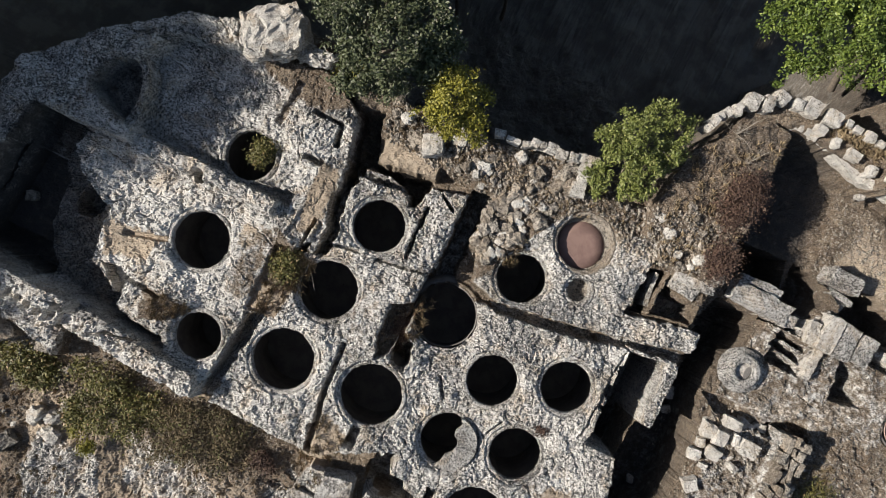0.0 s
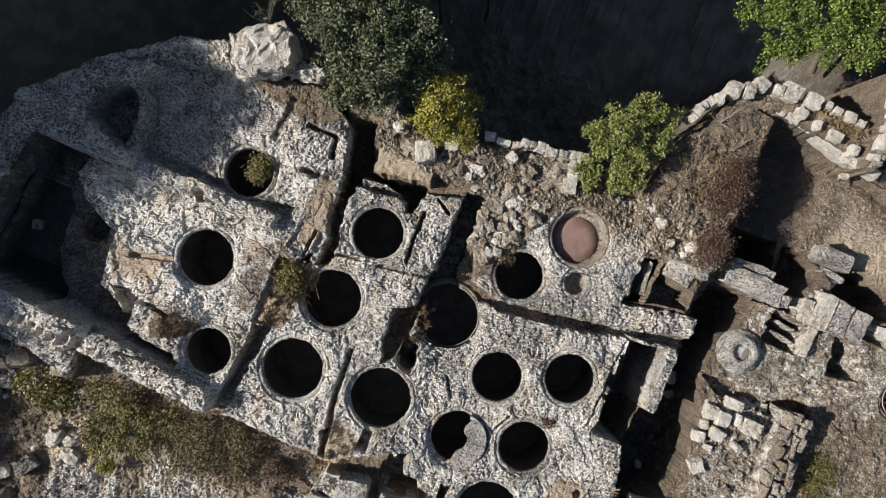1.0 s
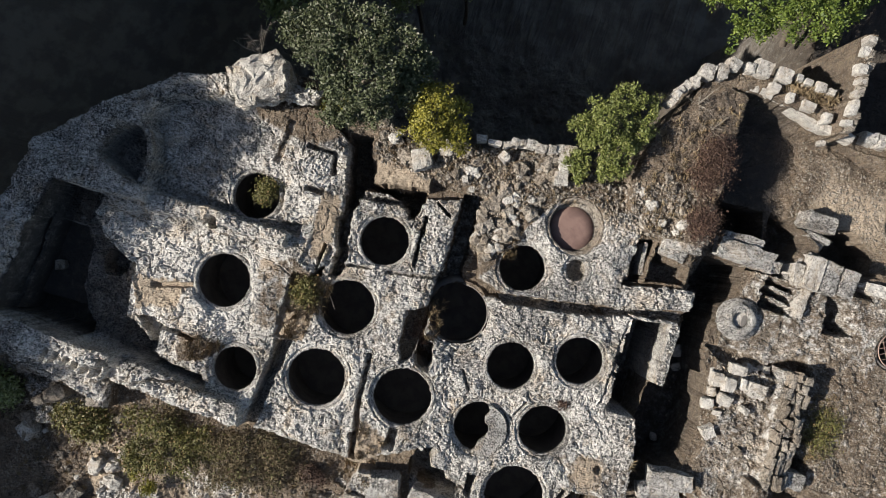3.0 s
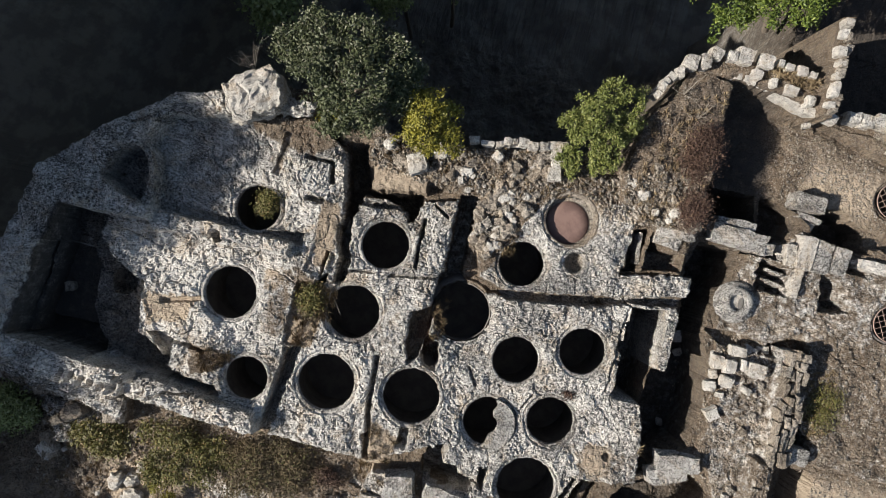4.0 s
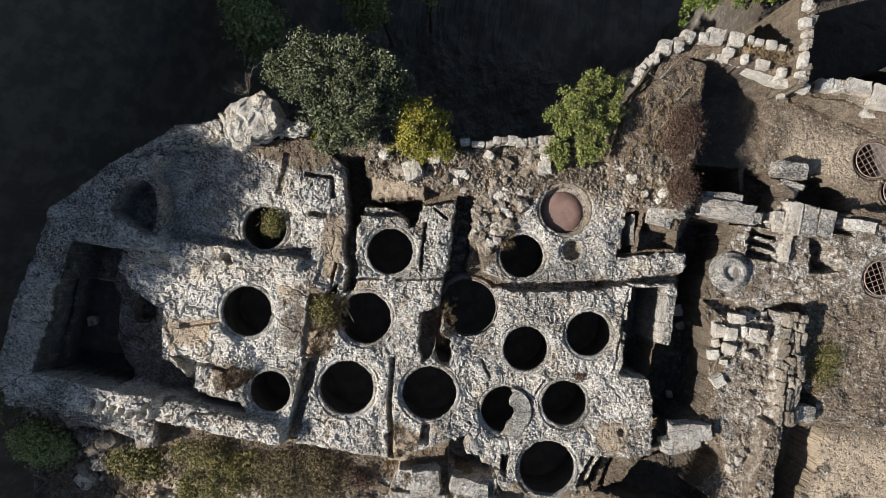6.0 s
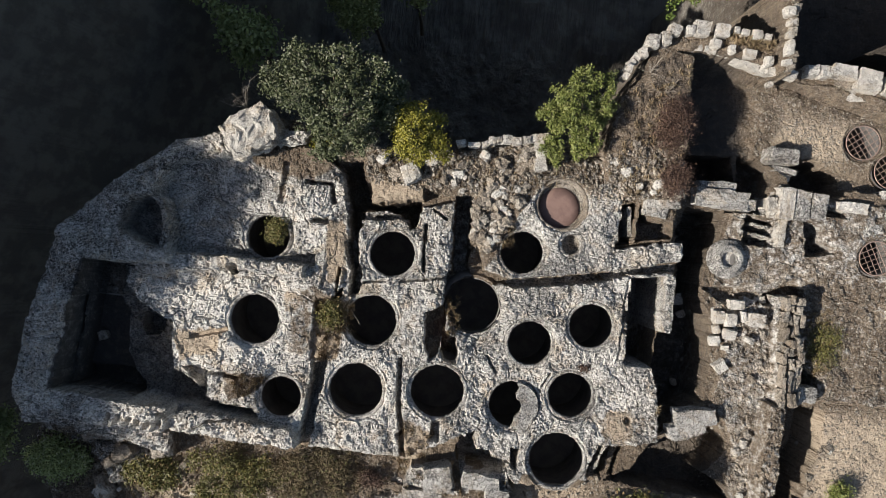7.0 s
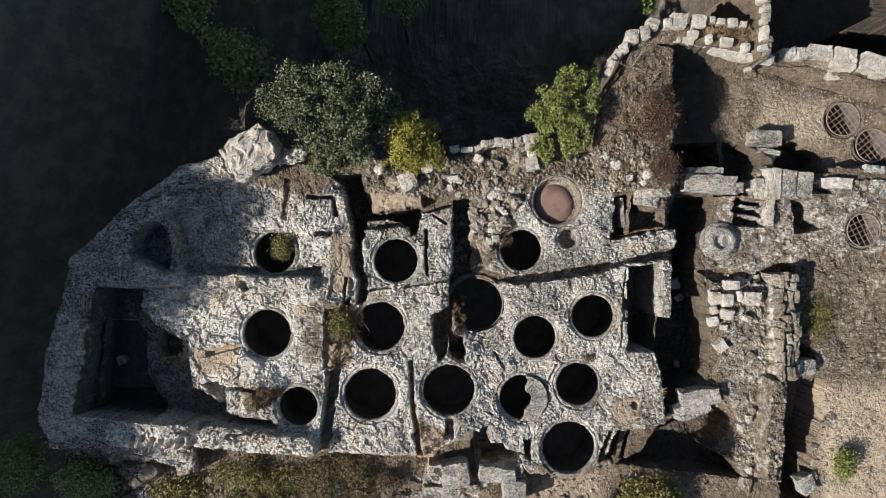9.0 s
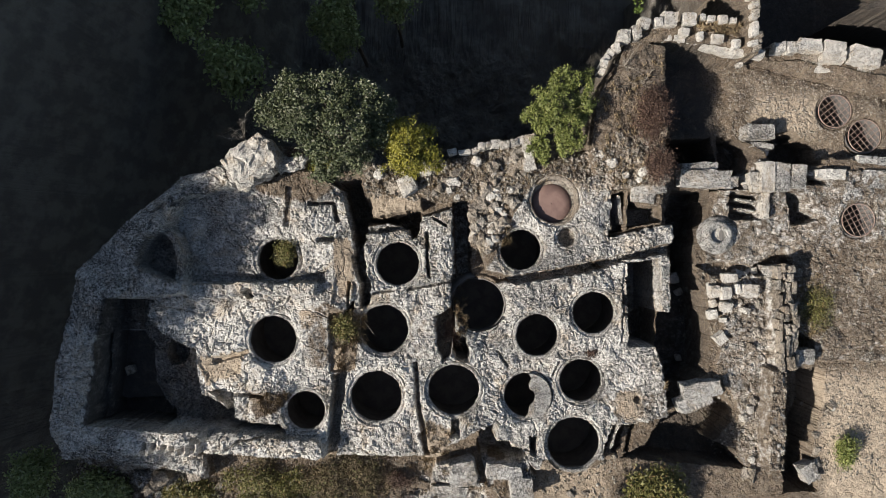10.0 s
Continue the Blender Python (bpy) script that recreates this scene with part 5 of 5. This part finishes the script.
def scatter(corners, count, sizes, seed, label, group, meshes=LUMPS + WHITE_LUMPS[:3]):
    rng = random.Random(seed)
    x0, x1 = min(c[0] for c in corners), max(c[0] for c in corners)
    y0, y1 = min(c[1] for c in corners), max(c[1] for c in corners)
    while count:
        x, y = rng.uniform(x0, x1), rng.uniform(y0, y1)
        if inside(corners, np.array([x]), np.array([y]))[0] < 0.05:
            continue
        if any(math.hypot(x - c[0], y - c[1]) < r + 0.15 for c, r in VATS):
            continue
        s = sizes[0] + (sizes[1] - sizes[0]) * rng.random() ** 2.2
        ob = thing("rubble_stone", pose(x, y, level(x, y) + s * 0.15, rng.uniform(-25, 25), rng.uniform(-25, 25), rng.uniform(0, 360)),
                   label, "stone", group, rng.choice(meshes))
        ob.scale = (s * rng.uniform(0.9, 1.5), s, s * rng.uniform(0.6, 1.0))
        count -= 1


scatter([(-2.40, 2.60), (2.43, 2.98), (2.60, 2.35), (1.93, 1.68), (0.77, 1.35), (-0.73, 1.60), (-2.23, 1.68)], 90, (0.08, 0.30), 1, "pale angular rubble stone on brown soil", "rubble below the trees")
scatter([(0.77, 1.52), (2.43, 2.02), (1.93, 0.68), (1.10, -0.48), (0.80, 0.35)], 70, (0.09, 0.30), 2, "pale angular rubble stone in a filled trench", "rubble beside the dark vat")
scatter([(4.10, 2.85), (6.60, 4.18), (6.60, 1.85), (4.60, 1.93)], 42, (0.08, 0.26), 3, "small pale stone on the earthen bank", "rubble on the bank")
scatter([(7.77, -0.98), (9.60, -0.98), (9.43, -4.32), (8.60, -4.15)], 20, (0.07, 0.20), 4, "small pale stone on tan ground", "stones beside the street")
scatter([(10.93, -4.15), (11.93, -4.32), (11.77, -6.98), (10.93, -6.98)], 20, (0.07, 0.22), 5, "small pale stone on tan ground", "stones beside the trench")
scatter([(-10.07, -6.48), (-6.90, -6.65), (-6.07, -8.65), (-7.57, -10.98), (-9.73, -9.32)], 28, (0.12, 0.45), 6, "weathered grey stone on the southern slope", "stones on the slope")
scatter([(2.93, -6.32), (5.27, -5.98), (5.77, -7.32), (2.93, -7.65)], 12, (0.08, 0.28), 7, "pale stone on trodden soil", "stones at the southern edge")
scatter([(8.43, -4.32), (9.77, -3.65), (9.93, -5.98), (9.10, -6.98)], 16, (0.08, 0.24), 8, "pale stone on tan ground", "stones beside the trench")


def gravel(corners, count, sizes, seed, label):
    """Chips too small to count, in one mesh."""
    rng = np.random.default_rng(seed)
    cx = np.array(corners)
    found = []
    while len(found) < count:
        p = rng.uniform(cx.min(0), cx.max(0), (count, 2))
        ok = inside(corners, p[:, 0], p[:, 1]) > 0
        for vx, r in VATS:
            ok &= np.hypot(p[:, 0] - vx[0], p[:, 1] - vx[1]) > r + 0.12
        found += p[ok].tolist()
    shape = np.array([(1, 0, 0), (0, 1, 0), (-1, 0, 0), (0, -1, 0), (0, 0, 0.9), (0, 0, -0.6)], float)
    tris = np.array([(0, 1, 4), (1, 2, 4), (2, 3, 4), (3, 0, 4), (1, 0, 5), (2, 1, 5), (3, 2, 5), (0, 3, 5)])
    verts, faces = [], []
    for k, (x, y) in enumerate(found[:count]):
        s = sizes[0] + (sizes[1] - sizes[0]) * rng.random() ** 2
        a = rng.uniform(0, 6.28)
        c, sn = math.cos(a), math.sin(a)
        v = shape * s * rng.uniform(0.6, 1.3, (6, 3)) * 0.5
        v = np.stack([c * v[:, 0] - sn * v[:, 1] + x, sn * v[:, 0] + c * v[:, 1] + y, v[:, 2] + level(x, y) + s * 0.1], 1)
        verts += v.tolist()
        faces += (tris + 6 * k).tolist()
    return tagged(new("gravel", mesh_from("gravel", verts, faces, STONE)), label, "gravel", "", "stuff")


gravel([(-2.40, 2.60), (2.43, 3.10), (4.60, 2.85), (6.60, 4.35), (6.60, 1.85), (1.93, 1.52), (0.93, -0.48), (0.77, 1.35), (-2.23, 1.52)], 5200, (0.03, 0.13), 1, "pale stone chips on brown soil")
gravel([(7.77, -0.65), (15.27, 0.35), (15.27, -6.98), (8.60, -6.98), (7.93, -3.32)], 5200, (0.025, 0.10), 2, "pale stone chips on tan ground")
gravel([(8.60, 5.68), (15.27, 4.35), (15.27, 3.02), (8.93, 3.52)], 1800, (0.025, 0.09), 3, "pale stone chips on the yard floor")
gravel([(-9.73, -6.57), (-3.07, -6.23), (2.93, -6.65), (5.27, -6.15), (5.27, -9.32), (-9.73, -9.32)], 2600, (0.03, 0.12), 4, "stone chips along the southern edge")


# ---------------------------------------------------------------- worked stone and iron
(x, y), r = VATS[13]
bm = bmesh.new()
outline = [(0.66 * math.cos(a), 0.66 * math.sin(a)) for a in np.linspace(radians(96), radians(-96), 26)]
outline += [(0.02, -0.50), (0.03, -0.30), (0.16, -0.14), (0.19, 0.02), (0.12, 0.16), (0.01, 0.20), (-0.03, 0.34), (0.04, 0.50)]
low = [bm.verts.new((px, py, 0.0)) for px, py in outline]
high = [bm.verts.new((px * 0.985, py * 0.985, 0.11)) for px, py in outline]
bm.faces.new(high[::-1])
bm.faces.new(low)
for k in range(len(outline)):
    bm.faces.new((low[k - 1], low[k], high[k], high[k - 1]))
bmesh.ops.recalc_face_normals(bm, faces=bm.faces[:])
me = bpy.data.meshes.new("half_lid")
bm.to_mesh(me)
bm.free()
me.materials.append(DARK_STONE)
lid = thing("cover_slab", pose(x + 0.06, y, VAT_TOP[13] - 0.02, 0, 2, -4), "broken round limestone lid over half a vat", "slab", "", me)

(x, y) = (8.25, 0.41)
z = level(x, y)
quern = thing("millstone", pose(x, y, z - 0.03), "round pale millstone with a hole lying on rock", "millstone")
part("ring", lathe("ring", [(0.22, 0.0), (0.21, 0.22), (0.27, 0.25), (0.38, 0.24), (0.42, 0.18), (0.43, 0.10), (0.55, 0.09), (0.57, -0.06)], 48, DARK_STONE, 0.02, 5), quern)
core = part("core", lathe("core", [(0.215, 0.10), (0.1, 0.13), (0.01, 0.13)], 32, WHITE_STONE, 0.0, 6, True), quern, "pale plug filling the hole")
# no slot is cut; a flat dark disc on the core stands for its shade
eye = lathe("eye_slot", [(0.13, 0.135), (0.07, 0.137), (0.005, 0.138)], 24, PIT, 0.0, 7)
slot = part("eye_slot", eye, core, "flat dark disc standing for the shaded slot", Matrix.Translation((0.10, 0.0, 0.003)) @ Matrix.Diagonal((0.55, 1.25, 1, 1)))


kerb_line = [Vector((x, y, 0)) for x, y in ((-8.12, 0.60), (-7.89, 0.47), (-7.71, 0.21), (-7.60, -0.15), (-7.57, -0.55), (-7.67, -0.93))]
kerb = thing("stone_kerb", pose(0, 0, 0.44), "thin curved kerb of pale stone round the apse floor", "kerb", "",
             mesh_from("stone_kerb", *tube(kerb_line, [0.085, 0.09, 0.08, 0.085, 0.09, 0.07], 7), DARK_STONE))
footing = [Vector((p.x, p.y, -0.22)) for p in kerb_line]
part("footing", mesh_from("footing", *tube(footing, [0.16] * 6, 6), DARK_STONE), kerb)


def grate(k, turn):
    (x, y), r = VATS[k]
    vat(k, "round pit under an iron grate in tan ground", 2.2, 1.4)
    ob = thing("iron_grate", pose(x, y, VAT_TOP[k] + 0.015, 0, 0, turn), "rusty iron grate covering a round pit", "grate", "pit grates")
    ring = [Vector((math.cos(a) * (r + 0.02), math.sin(a) * (r + 0.02), 0)) for a in np.linspace(0, 2 * math.pi, 41)]
    v, f = tube(ring, [0.016] * 41, 6)
    part("frame", mesh_from("frame", v, f, RUST, True), ob)
    step = 0.15
    for side in range(2):
        for i in range(-4, 5):
            d = i * step
            if abs(d) >= r - 0.03:
                continue
            half = math.sqrt(r * r - d * d)
            a, b = (Vector((-half, d, 0.004)), Vector((half, d, 0.004))) if side else (Vector((d, -half, -0.008)), Vector((d, half, -0.008)))
            v, f = tube([a, b], [0.009, 0.009], 5)
            part("bar", mesh_from("bar", v, f, RUST), ob)


grate(16, 38)
grate(17, 40)
grate(18, 28)

# ---------------------------------------------------------------- small finds
stalk_a, stalk_b = Vector((*(-2.40, -2.02), 0.10)), Vector((*(-2.03, -2.52), 0.02))
thing("dry_stalk", pose(0, 0, 0), "pale dry stalk lying across a vat mouth", "stalk", "", mesh_from("dry_stalk", *tube([stalk_a, stalk_a.lerp(stalk_b, 0.5) + Vector((0.02, 0.0, 0.04)), stalk_b], [0.008, 0.010, 0.006], 5), TWIG))
block((-9.46, -3.65), (0.30, 0.24, 0.2), 20, "small pale stone on the floor of the sunken room", LUMPS, "rubble_stone", group="")
block((-9.65, -6.62), (0.5, 0.35, 0.4), 15, "weathered grey rock below the rim wall", LUMPS, "boulder", group="")
block((-8.57, -7.02), (0.6, 0.4, 0.5), 40, "weathered grey rock below the rim wall", LUMPS, "boulder", group="")
block((-7.60, -6.82), (0.45, 0.5, 0.45), 10, "weathered grey rock below the rim wall", LUMPS, "boulder", group="")
